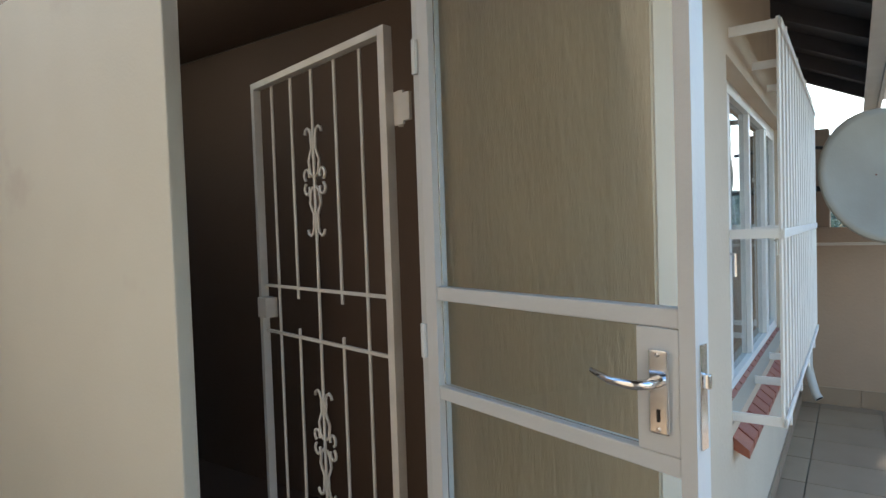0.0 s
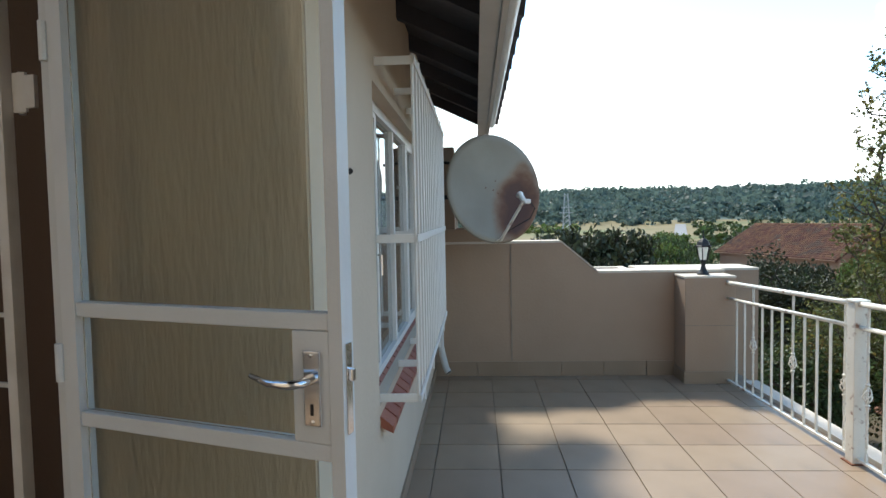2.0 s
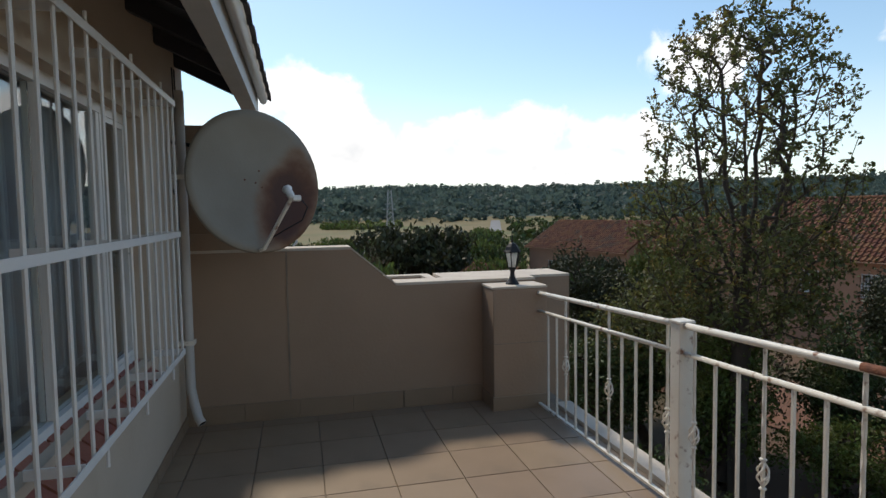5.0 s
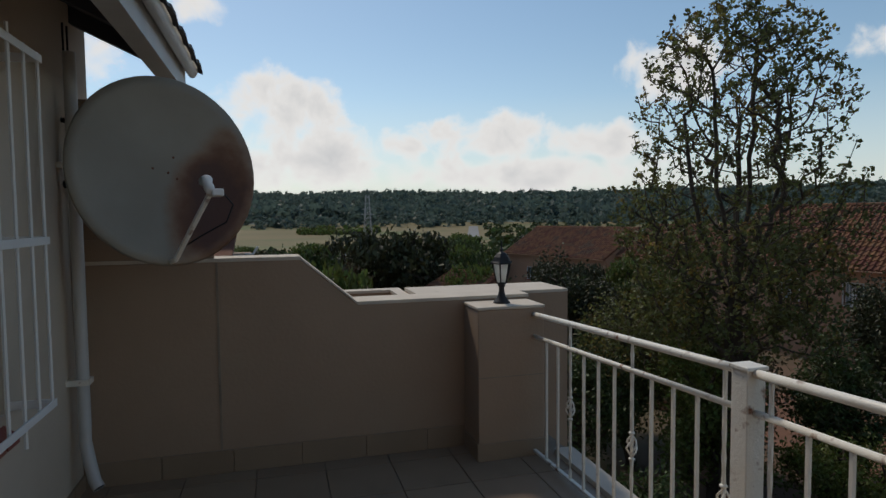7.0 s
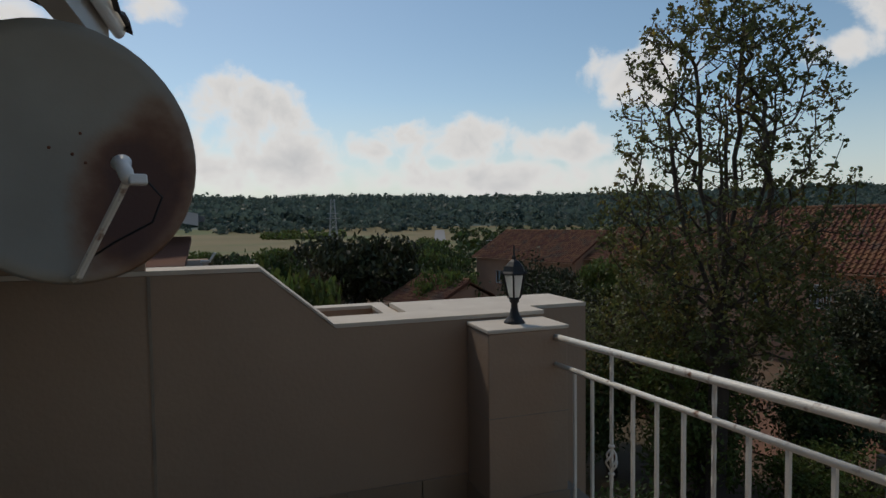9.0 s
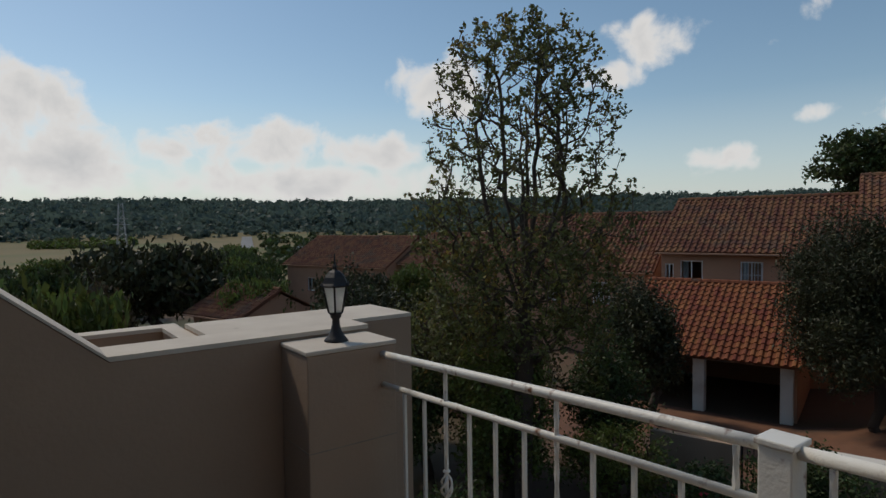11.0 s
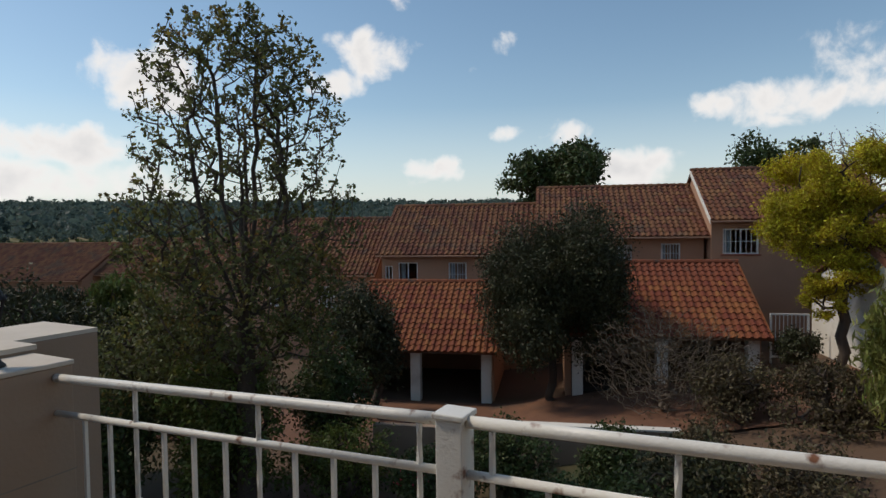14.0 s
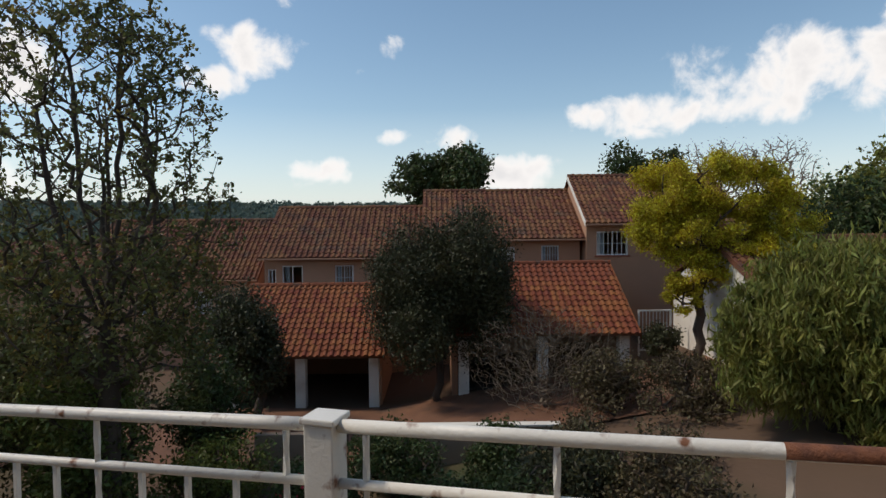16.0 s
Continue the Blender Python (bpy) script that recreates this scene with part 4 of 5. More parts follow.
def house(name, label, u0, u1, de, dr, ze, zr, zg, windows=(), wall=HOUSE_WALL, pieces=False, eave=0.45, category="house", depth=None, columns=(), open_front=False):
    """Gabled house whose front slope faces the balcony; de, ze: front eave, dr, zr: ridge, zg: its ground."""
    o = Vector((u0, de, zg))
    h = empty(name, HM @ Matrix.Translation(o), label=label, category=category)
    du, dd, e, r = u1 - u0, 2 * (dr - de), ze - zg, zr - zg
    wd0, wd1 = eave, dd - eave
    slope = (r - e) / (dr - de)
    zw = e + slope * eave - 0.10
    uw0, uw1 = 0.15, du - 0.15
    # walls, with openings cut through the front by building round them
    cols = sorted({uw0, uw1, *[w[0] - u0 for w in windows], *[w[1] - u0 for w in windows]})
    if not open_front:
        for a, b in zip(cols, cols[1:]):
            hit = [w for w in windows if abs(w[0] - u0 - a) < 1e-6]
            if hit:
                w = hit[0]
                part("wall", boxes(((a, wd0, -1.0), (b, wd0 + 0.22, w[2] - zg))), wall, h)
                part("wall", boxes(((a, wd0, w[3] - zg), (b, wd0 + 0.22, zw))), wall, h)
            else:
                part("wall", boxes(((a, wd0, -1.0), (b, wd0 + 0.22, zw))), wall, h)
    else:
        part("beam", boxes(((uw0, wd0, zw - 0.28), (uw1, wd0 + 0.25, zw))), wall, h)
    for a, b in ((uw0, uw0 + 0.22), (uw1 - 0.22, uw1)):
        gb = prism(bmesh.new(), [(wd0 + 0.222, -1.0), (wd1 - 0.222, -1.0), (wd1 - 0.222, zw), (dd / 2, zw + slope * (dd / 2 - eave) - 0.05), (wd0 + 0.222, zw)], "x", a, b)
        part("gable_wall", gb, wall, h)
    part("wall", boxes(((uw0, wd1 - 0.22, -1.0), (uw1, wd1, zw))), wall, h)
    # Floor coloured near-black: the shade indoors is put into it.
    part("floor", boxes(((uw0 + 0.23, wd0 + 0.23, -0.06), (uw1 - 0.23, wd1 - 0.23, 0.02))), VOID_SHADE, h)
    # roof: deck under the tiles, both slopes
    dk = prism(bmesh.new(), [(0, e - 0.06), (dd / 2, r - 0.06), (dd, e - 0.06), (dd, e + 0.0), (dd / 2, r + 0.0), (0, e + 0.0)], "x", 0.02, du - 0.02)
    part("roof_deck", dk, TERRACOTTA_OLD, h)
    tile_slope(h, 0, du, -0.03, e + 0.01, dd / 2, r + 0.01, pieces)
    rb = bmesh.new()
    nseg = int(du / 0.34)
    for i in range(nseg):
        a = du * i / nseg
        tube(rb, [(a, dd / 2, r + 0.02), (a + du / nseg * 1.05, dd / 2, r + 0.035)], [0.10, 0.115], 8)
    tagged(part("ridge_tiles", rb, TERRACOTTA if pieces else TERRACOTTA_OLD, h), kind="stuff")
    for a in (-0.02, du - 0.02):
        vb = prism(bmesh.new(), [(-0.02, e - 0.14), (dd / 2, r - 0.14), (dd / 2, r + 0.06), (-0.02, e + 0.06)], "x", a, a + 0.04)
        part("barge_board", vb, WHITE_WALL if "taller" in label else TERRACOTTA if pieces else TERRACOTTA_OLD, h)
    if not pieces:
        part("gutter", boxes(((0, -0.09, e - 0.08), (du, -0.02, e - 0.01)), bev=0.015), HOUSE_WALL, h)
    for w in windows:
        a, b, z0, z1 = w[0] - u0, w[1] - u0, w[2] - zg, w[3] - zg
        wn = part("window", boxes(((a, wd0 + 0.05, z0), (a + 0.05, wd0 + 0.11, z1)), ((b - 0.05, wd0 + 0.05, z0), (b, wd0 + 0.11, z1)),
                                  ((a + 0.05, wd0 + 0.05, z0), (b - 0.05, wd0 + 0.11, z0 + 0.05)), ((a + 0.05, wd0 + 0.05, z1 - 0.05), (b - 0.05, wd0 + 0.11, z1)),
                                  (((a + b) / 2 - 0.02, wd0 + 0.05, z0 + 0.05), ((a + b) / 2 + 0.02, wd0 + 0.11, z1 - 0.05))), WHITE, h, "white framed window")
        part("pane", boxes(((a + 0.05, wd0 + 0.075, z0 + 0.05), ((a + b) / 2 - 0.022, wd0 + 0.085, z1 - 0.05))), GLASS, wn).visible_shadow = False
        part("pane", boxes((((a + b) / 2 + 0.022, wd0 + 0.075, z0 + 0.05), (b - 0.05, wd0 + 0.085, z1 - 0.05))), GLASS, wn).visible_shadow = False
        part("sill", box(bmesh.new(), (a - 0.08, wd0 - 0.06, z0 - 0.07), (b + 0.08, wd0 + 0.048, z0 - 0.002), 0.01), SILL, wn)
        part("curtain", boxes(((a + 0.06, wd0 + 0.3, z0), (a + (b - a) * 0.3, wd0 + 0.33, z1))), CURTAIN, wn)
        if len(w) > 4:
            nbar = 7
            for i in range(nbar):
                xb = a + (b - a) * (i + 0.5) / nbar
                part("burglar_bar", tube(bmesh.new(), [(xb, wd0 - 0.015, z0), (xb, wd0 - 0.015, z1)], 0.014, 5), WHITE, wn)
            part("crossbar", boxes(((a, wd0 - 0.016, (z0 + z1) / 2 - 0.012), (b, wd0 - 0.002, (z0 + z1) / 2 + 0.012))), WHITE, wn)
    for uc in columns:
        c = box(bmesh.new(), (uc - u0 - 0.19, wd0 - 0.05, -1.0), (uc - u0 + 0.19, wd0 + 0.33, zw - 0.285), 0.02)
        part("column", c, WHITE_WALL, h, "white plastered column")
    return h


house("row_house", "two-storey salmon row house with weathered clay tile roof", -7.95, -0.70, 26.5, 30.3, 0.10, 2.42, -5.3,
      [(-7.65, -7.28, -1.35, -0.42), (-7.0, -6.08, -1.35, -0.26), (-4.62, -3.78, -1.35, -0.26, 1)])
house("row_house", "two-storey salmon row house with orange clay tile roof", -0.66, 6.6, 26.5, 30.3, 0.86, 3.20, -4.6,
      [(2.9, 3.5, -0.2, 0.5, 1), (4.7, 5.5, -0.3, 0.55, 1)])
house("row_house", "taller salmon row house with weathered clay tile roof", 6.45, 13.6, 25.9, 29.6, 1.52, 3.85, -3.6,
      [(7.05, 8.45, 0.12, 1.17, 1)])
house("row_house", "low row house with weathered clay tile roof behind the tree", -17.5, -8.6, 28.5, 32.5, -1.0, 1.85, -5.4,
      [(-14.5, -13.6, -2.7, -1.6), (-11.8, -10.9, -2.7, -1.6, 1)])
house("double_garage", "open double garage with white columns and orange clay tiles", -7.9, -1.95, 21.4, 25.4, -3.22, -1.02, -5.25, pieces=True, category="garage",
      columns=(-7.66, -5.07, -2.37), open_front=True)
house("double_garage", "open garage with white columns and orange tiles behind the bush", 0.35, 7.21, 21.0, 24.9, -2.42, -0.15, -4.5, pieces=True, category="garage",
      columns=(0.93, 3.80, 6.75), open_front=True)
house("side_garage", "white gabled garage with orange clay tile roof", 9.3, 15.2, 16.2, 20.2, -0.75, 0.95, -3.0, wall=WHITE_WALL, category="garage")
# far houses down the slope
house("far_house", "far salmon house with orange clay tile roof among trees", -46.0, -33.0, 37.0, 41.5, -2.2, 0.3, -6.5, [(-43, -42, -4.6, -3.4), (-40, -39, -4.6, -3.4)])
house("far_house", "far house with weathered clay tile roof", -33.0, -21.5, 38.5, 43.0, -1.9, 0.55, -6.5, [(-31, -30, -4.4, -3.2)])
house("low_outbuilding", "low outbuilding with faded orange tile roof", -28.5, -24.0, 16.5, 19.0, -2.9, -1.7, -6.0, [], category="outbuilding")

# low boundary wall with a dark steel gate
bw = empty("boundary_wall", HM @ Matrix.Translation((-1.2, 15.4, -5.2)), label="low plastered boundary wall with a white top", category="wall")
part("wall", boxes(((0, 0, -0.6), (4.4, 0.22, 1.40))), PLASTER, bw)
part("coping", box(bmesh.new(), (-0.02, -0.03, 1.401), (4.42, 0.25, 1.46), 0.01), WHITE_WALL, bw, "white painted coping")
part("wall", boxes(((-3.6, 0, -0.6), (-1.5, 0.22, 1.25))), PLASTER, bw)
dg = empty("steel_gate", HM @ Matrix.Translation((-2.65, 15.45, -5.2)), label="dark steel pedestrian gate with upright bars", category="gate")
part("gate_frame", boxes(((0, 0, 0.05), (0.05, 0.05, 1.35)), ((1.35, 0, 0.05), (1.40, 0.05, 1.35)), ((0.05, 0, 1.30), (1.35, 0.05, 1.35)), ((0.05, 0, 0.05), (1.35, 0.05, 0.10))), BLACK, dg)
for i in range(9):
    part("bar", tube(bmesh.new(), [(0.14 + i * 0.14, 0.025, 0.1), (0.14 + i * 0.14, 0.025, 1.3)], 0.012, 5), STEEL if i > 4 else BLACK, dg)
wg = empty("white_gate", HM @ Matrix.Translation((7.55, 22.3, -3.3)), label="white steel side gate with upright bars", category="gate")
part("gate_frame", boxes(((0, 0, -0.2), (0.06, 0.06, 1.55)), ((1.2, 0, -0.2), (1.26, 0.06, 1.55)), ((0.06, 0, 1.49), (1.2, 0.06, 1.55)), ((0.06, 0, 0.0), (1.2, 0.06, 0.06))), WHITE, wg)
for i in range(8):
    part("bar", tube(bmesh.new(), [(0.18 + i * 0.13, 0.03, 0.06), (0.18 + i * 0.13, 0.03, 1.49)], 0.014, 5), WHITE, wg)

# the neighbour beyond the parapet
nb_ = empty("neighbour_house", pose(-1.4, 11.5, -5.2), label="neighbouring beige house with pale fascia and tiled lean-to", category="house")
part("wall", boxes(((-2.6, 0, -0.5), (2.35, 3.0, 6.05))), PLASTER, nb_)
part("upper_wall", boxes(((-2.6, 1.2, 6.05), (1.75, 3.0, 7.0))), PLASTER, nb_)
part("roof", prism(bmesh.new(), [(-2.8, 7.75), (2.3, 6.72), (2.3, 6.82), (-2.8, 7.85)], "y", 0.8, 3.2), ROOF_DARK, nb_)
part("fascia_board", prism(bmesh.new(), [(-2.8, 7.70), (2.33, 6.66), (2.33, 6.84), (-2.8, 7.88)], "y", 0.76, 0.796), FASCIA, nb_, "pale fascia board")
part("lean_to_roof", prism(bmesh.new(), [(-0.15, 6.06), (1.2, 6.42), (1.2, 6.50), (-0.15, 6.14)], "x", -2.6, 2.2), TERRACOTTA_OLD, nb_)
for z in (6.25, 5.7):
    part("gutter_bracket", tube(bmesh.new(), [(2.36, 0.5, z - 0.1), (2.48, 0.5, z - 0.1), (2.56, 0.5, z + 0.02)], 0.02, 6), FASCIA, nb_)

# our own building under the balcony
structure("facade_below", boxes(((-3.6, -1.75, -6.5), (3.0, END + 0.2, -0.302))), PLASTER, "beige plastered wall below the balcony", "wall")


# ---- plants ----
def leaf_mesh(centres, size, mat, droop=0.0, narrow=0.6, rng=None, along=None):
    """Many small folded leaves as one mesh: centres (n, 3); size in metres."""
    rng = rng or np.random.default_rng(1)
    n = len(centres)
    d = rng.normal(size=(n, 3))
    if along is not None:
        d = along + 0.35 * d
    d[:, 2] -= droop * 2.0
    d /= np.linalg.norm(d, axis=1, keepdims=True) + 1e-9
    s = np.cross(d, rng.normal(size=(n, 3)))
    s /= np.linalg.norm(s, axis=1, keepdims=True) + 1e-9
    nn = np.cross(d, s)
    L_ = size * rng.uniform(0.6, 1.35, (n, 1))
    W_ = L_ * narrow * 0.5
    c = np.asarray(centres)
    V = np.stack([c - d * L_ * 0.5, c + s * W_ + nn * W_ * 0.35, c + d * L_ * 0.5, c - s * W_ + nn * W_ * 0.35], 1).reshape(-1, 3)
    me = bpy.data.meshes.new("leaves")
    me.vertices.add(4 * n)
    me.vertices.foreach_set("co", V.astype(np.float32).ravel())
    idx = np.arange(4 * n).reshape(n, 4)
    tri = np.stack([idx[:, [0, 1, 2]], idx[:, [0, 2, 3]]], 1).reshape(-1)
    me.loops.add(6 * n)
    me.loops.foreach_set("vertex_index", tri.astype(np.int32))
    me.polygons.add(2 * n)
    me.polygons.foreach_set("loop_start", np.arange(0, 6 * n, 3, dtype=np.int32))
    me.update(calc_edges=True)
    me.materials.append(mat)
    return me


def blob_points(rng, n, c, r, shell=0.55):
    """Points in the outer part of an ellipsoid, denser in clumps."""
    v = rng.normal(size=(n, 3))
    v /= np.linalg.norm(v, axis=1, keepdims=True)
    q = rng.uniform(shell, 1.0, (n, 1)) ** 0.7
    return np.asarray(c) + v * q * np.asarray(r)


def clumpy(rng, n, c, r, clumps=40, spread=0.22):
    k = blob_points(rng, clumps, c, r, 0.6)
    i = rng.integers(0, clumps, n)
    v = rng.normal(size=(n, 3)) * np.asarray(r) * spread
    return k[i] + v


def skeleton_tree(rng, base, top_of_trunk, tips, r_base, wander=0.06, fork=0.0):
    """Limbs grown to reach every tip: each tip joins the limb that is best placed below it. Returns nodes, parents, radii."""
    nodes, par = [np.array(base, float)], [-1]
    root = 0
    if fork:
        for i in range(1, 5):
            nodes.append(nodes[0] + np.array([rng.normal() * wander, rng.normal() * wander, fork * i / 4]))
            par.append(root)
            root = len(nodes) - 1
    for tt in top_of_trunk:
        start = root
        p0 = nodes[root]
        away = (np.array(tt) - p0) * np.array([1, 1, 0])
        for i in range(1, 11):
            q = i / 10
            p = p0 + (np.array(tt) - p0) * q + away * 0.8 * q * (1 - q) * (1 if fork else 0) + rng.normal(size=3) * np.array([wander, wander, 0.0]) * 1.3
            nodes.append(p)
            par.append(start)
            start = len(nodes) - 1
    tips = np.asarray(tips)
    axis = np.array(base)
    order = np.argsort(np.linalg.norm((tips - axis) * np.array([1.6, 1.6, 0.35]), axis=1))
    for t_ in tips[order]:
        N = np.array(nodes)
        dv = t_ - N
        dist = np.linalg.norm(dv, axis=1)
        cost = dist + np.where(dv[:, 2] < dist * 0.35, 1.2 * (dist * 0.35 - dv[:, 2]), 0)
        j = int(np.argmin(cost))
        k = max(2, int(dist[j] / 0.28))
        prev, p0 = j, N[j]
        for i in range(1, k + 1):
            q = i / k
            bow = np.array([0, 0, -0.18 * dist[j] * q * (1 - q)])
            nodes.append(p0 + (t_ - p0) * q + bow + rng.normal(size=3) * wander * (0 if i == k else 1) * min(1, dist[j]))
            par.append(prev)
            prev = len(nodes) - 1
    cnt = np.zeros(len(nodes))
    kids = np.zeros(len(nodes))
    for i in range(len(nodes) - 1, 0, -1):
        if kids[i] == 0:
            cnt[i] += 1
        cnt[par[i]] += cnt[i]
        kids[par[i]] += 1
    rad = r_base * (np.maximum(cnt, 1) / cnt[0]) ** 0.52
    return np.array(nodes), par, rad


def limbs_mesh(nodes, par, rad, mat, rmin=0.006, sides=5):
    V, F = [], []
    for i in range(1, len(nodes)):
        a, b = nodes[par[i]], nodes[i]
        d = b - a
        ln = np.linalg.norm(d)
        if ln < 1e-5:
            continue
        d /= ln
        s = np.cross(d, [0.3, 0.5, 0.81])
        s /= np.linalg.norm(s) + 1e-9
        t_ = np.cross(d, s)
        r1 = max(rad[i], rmin)
        r0 = min(max(rad[par[i]], rmin), r1 * 1.5)
        base = len(V)
        for p, r in ((a - d * r0 * 0.3, r0), (b, r1)):
            for k in range(sides):
                an = 2 * math.pi * k / sides
                V.append((p + (s * math.cos(an) + t_ * math.sin(an)) * r).tolist())
        for k in range(sides):
            F.append((base + k, base + (k + 1) % sides, base + sides + (k + 1) % sides, base + sides + k))
    return raw_mesh(V, F, mat, True)


def tree(name, label, at, limbs, leaves, mat_bark, category="tree", group=""):
    ob = empty(name, pose(*at), label=label, category=category, group=group)
    if limbs is not None:
        part("trunk", limbs, None, ob, "branching trunk")
    if leaves is not None:
        for me in leaves if isinstance(leaves, list) else [leaves]:
            part("crown", me, None, ob)
    return ob


# the tall thin tree
rng = np.random.default_rng(7)
TX, TY = 10.76, 12.48
TG = ground_z(TX, TY)
tips = []
while len(tips) < 1250:
    z = rng.uniform(-1.2, 5.8)
    rmax = float(np.interp(z, [-1.2, 0.5, 1.6, 2.1, 2.6, 3.9, 4.8, 5.4, 5.8], [1.8, 2.2, 2.6, 2.6, 2.1, 2.15, 1.85, 1.5, 1.0]))
    a, q = rng.uniform(0, 2 * math.pi), rng.uniform(0.1, 1) ** 0.5
    tips.append((rmax * q * math.cos(a), rmax * q * math.sin(a), z - TG))
side = np.array([0.734, -0.679, 0])
away_ = np.array([0.679, 0.734, 0])
stems = [np.array([0, 0, h_ - TG]) + side * a_ + away_ * b_ for a_, b_, h_ in ((-0.45, 0.2, 4.6), (0.35, -0.2, 4.8), (-1.0, -0.4, 3.6), (1.0, 0.4, 3.8), (0.0, 0.9, 3.9), (0.1, -0.9, 3.7), (-1.9, 0.2, 2.2), (1.9, -0.2, 2.1))]
nodes, par, rad = skeleton_tree(rng, (0, 0, 0), stems, tips, 0.21, wander=0.022, fork=-0.5 - TG)
limbs = limbs_mesh(nodes, par, rad, BARK, 0.0065)
tips = np.array(tips)
cl = np.repeat(tips, 11, 0) + rng.normal(size=(len(tips) * 11, 3)) * 0.06
low = tips[tips[:, 2] + TG < 1.2]
cl2 = np.repeat(low, 14, 0) + rng.normal(size=(len(low) * 14, 3)) * 0.16
tree("tall_tree", "tall sparse broadleaf tree with upright limbs and autumn leaves", (TX, TY, TG), limbs,
     [leaf_mesh(np.concatenate([cl, cl2]), 0.105, LEAF_BIG, 0.05, 0.6, rng)], BARK)
# nest high in the tall tree
nest = tagged(part("bird_nest", leaf_mesh(blob_points(rng, 160, (0, 0, 0), (0.13, 0.13, 0.10), 0.2), 0.2, BARK, 0, 0.1, rng), None), "dark twiggy bird nest high in the tree", "nest")
nest.location = (TX + 0.33, TY - 0.30, 5.05)


def dense_tree(name, label, x, y, z0, lobes, mat, n, size, seed, bark=BARK, trunk_r=0.15, droop=0.1, narrow=0.5, group="", clumps=26, spread=0.2, limbs_to=10):
    """A leafy tree: lobes (dx, dy, z, rx, ry, rz) in world heights over a branching trunk."""
    rng = np.random.default_rng(seed)
    pts, tips_ = [], []
    vol = sum(l[3] * l[4] + l[3] * l[5] for l in lobes)
    for l in lobes:
        k = max(30, int(n * (l[3] * l[4] + l[3] * l[5]) / vol))
        pts.append(clumpy(rng, k, (l[0], l[1], l[2] - z0), l[3:6], clumps, spread))
        tips_.append(blob_points(rng, limbs_to, (l[0], l[1], l[2] - z0), np.array(l[3:6]) * 0.8, 0.3))
    tips_ = np.concatenate(tips_)
    zc = float(np.mean([l[2] for l in lobes])) - z0
    nodes, par, rad = skeleton_tree(rng, (0, 0, -0.2), [(0, 0, max(zc, 0.4))], tips_, trunk_r)
    return tree(name, label, (x, y, z0), limbs_mesh(nodes, par, rad, bark, 0.012), leaf_mesh(np.concatenate(pts), size, mat, droop, narrow, rng), bark, "bush" if "bush" in name or "shrub" in name else "tree", group)


def lobes_round(rng, c, r, n, lr):
    """Lobes spread through an ellipsoid, for an uneven outline."""
    out = []
    for k in range(n):
        v = rng.normal(size=3)
        v /= np.linalg.norm(v)
        q = rng.uniform(0.35, 0.8)
        s = lr * rng.uniform(0.75, 1.3)
        out.append((c[0] + v[0] * q * r[0], c[1] + v[1] * q * r[1], c[2] + v[2] * q * r[2], s * r[0], s * r[1], s * r[2]))
    return out


rl = np.random.default_rng(3)
p = hp(0.05, 21.3)
dense_tree("conifer", "dark rounded conifer with a short forked trunk", p.x, p.y, -4.85, lobes_round(rl, (0, 0, -0.95), (2.6, 2.6, 2.85), 24, 0.46), LEAF_DARK, 100000, 0.125, 11, droop=-0.2, narrow=0.35, clumps=60, spread=0.16, limbs_to=8)
p = hp(8.85, 20.0)
zy = ground_z(p.x, p.y)
dense_tree("acacia", "yellow-green feathery acacia with a slender forked trunk", p.x, p.y, zy,
           [(0.3, 0.9, 2.5, 1.2, 1.3, 1.1), (0, -0.1, 2.9, 1.1, 1.2, 1.0), (0.2, -1.5, 2.6, 1.1, 1.2, 0.9), (0, 1.5, 1.4, 1.0, 1.0, 1.0), (0.5, -2.5, 1.6, 1.1, 1.2, 1.1), (0, 0.5, 1.0, 1.2, 1.2, 0.9), (0.3, -1.0, 1.3, 1.1, 1.2, 0.8),
            (-0.4, -1.3, 0.2, 1.0, 1.2, 0.65), (-0.3, -2.4, 0.5, 0.9, 0.9, 0.6), (-0.3, 0.0, -0.4, 0.8, 0.9, 0.6), (-0.2, 0.5, -1.0, 0.5, 0.6, 0.5)],
           LEAF_YELLOW, 95000, 0.105, 12, trunk_r=0.16, droop=0.25, narrow=0.4, clumps=24, spread=0.15)
p = hp(8.95, 13.2)
zw = ground_z(p.x, p.y)
dense_tree("weeping_cypress", "weeping green cypress with drooping sprays", p.x, p.y, zw, lobes_round(rl, (0, -0.3, -1.3), (2.5, 2.7, 2.3), 20, 0.42) + [(0.2, -1.6, 0.85, 1.1, 1.2, 0.9), (0, 0.2, -0.2, 0.9, 1.0, 0.8)],
           LEAF_CYPRESS, 85000, 0.24, 13, droop=0.9, narrow=0.2, clumps=46, spread=0.15)
p = hp(3.4, 18.4)
zb = ground_z(p.x, p.y)
rng = np.random.default_rng(21)
tips = blob_points(rng, 2400, (0, 0, 1.55), (1.6, 2.7, 1.75), 0.15)
tips[:, 2] = np.abs(tips[:, 2])
nodes, par, rad = skeleton_tree(rng, (0, 0, 0), [(0, 0, 0.7), (0.6, 0.2, 0.9), (-0.7, 0, 0.8)], tips, 0.10, wander=0.09)
tree("bare_bush", "leafless grey-brown tangled bush", (p.x, p.y, zb), limbs_mesh(nodes, par, rad, BARK_PALE, 0.0065, 3), leaf_mesh(np.repeat(tips, 2, 0) + rng.normal(size=(len(tips) * 2, 3)) * 0.15, 0.06, LEAF_DRY, 0, 0.4, rng), BARK_PALE, "bush")


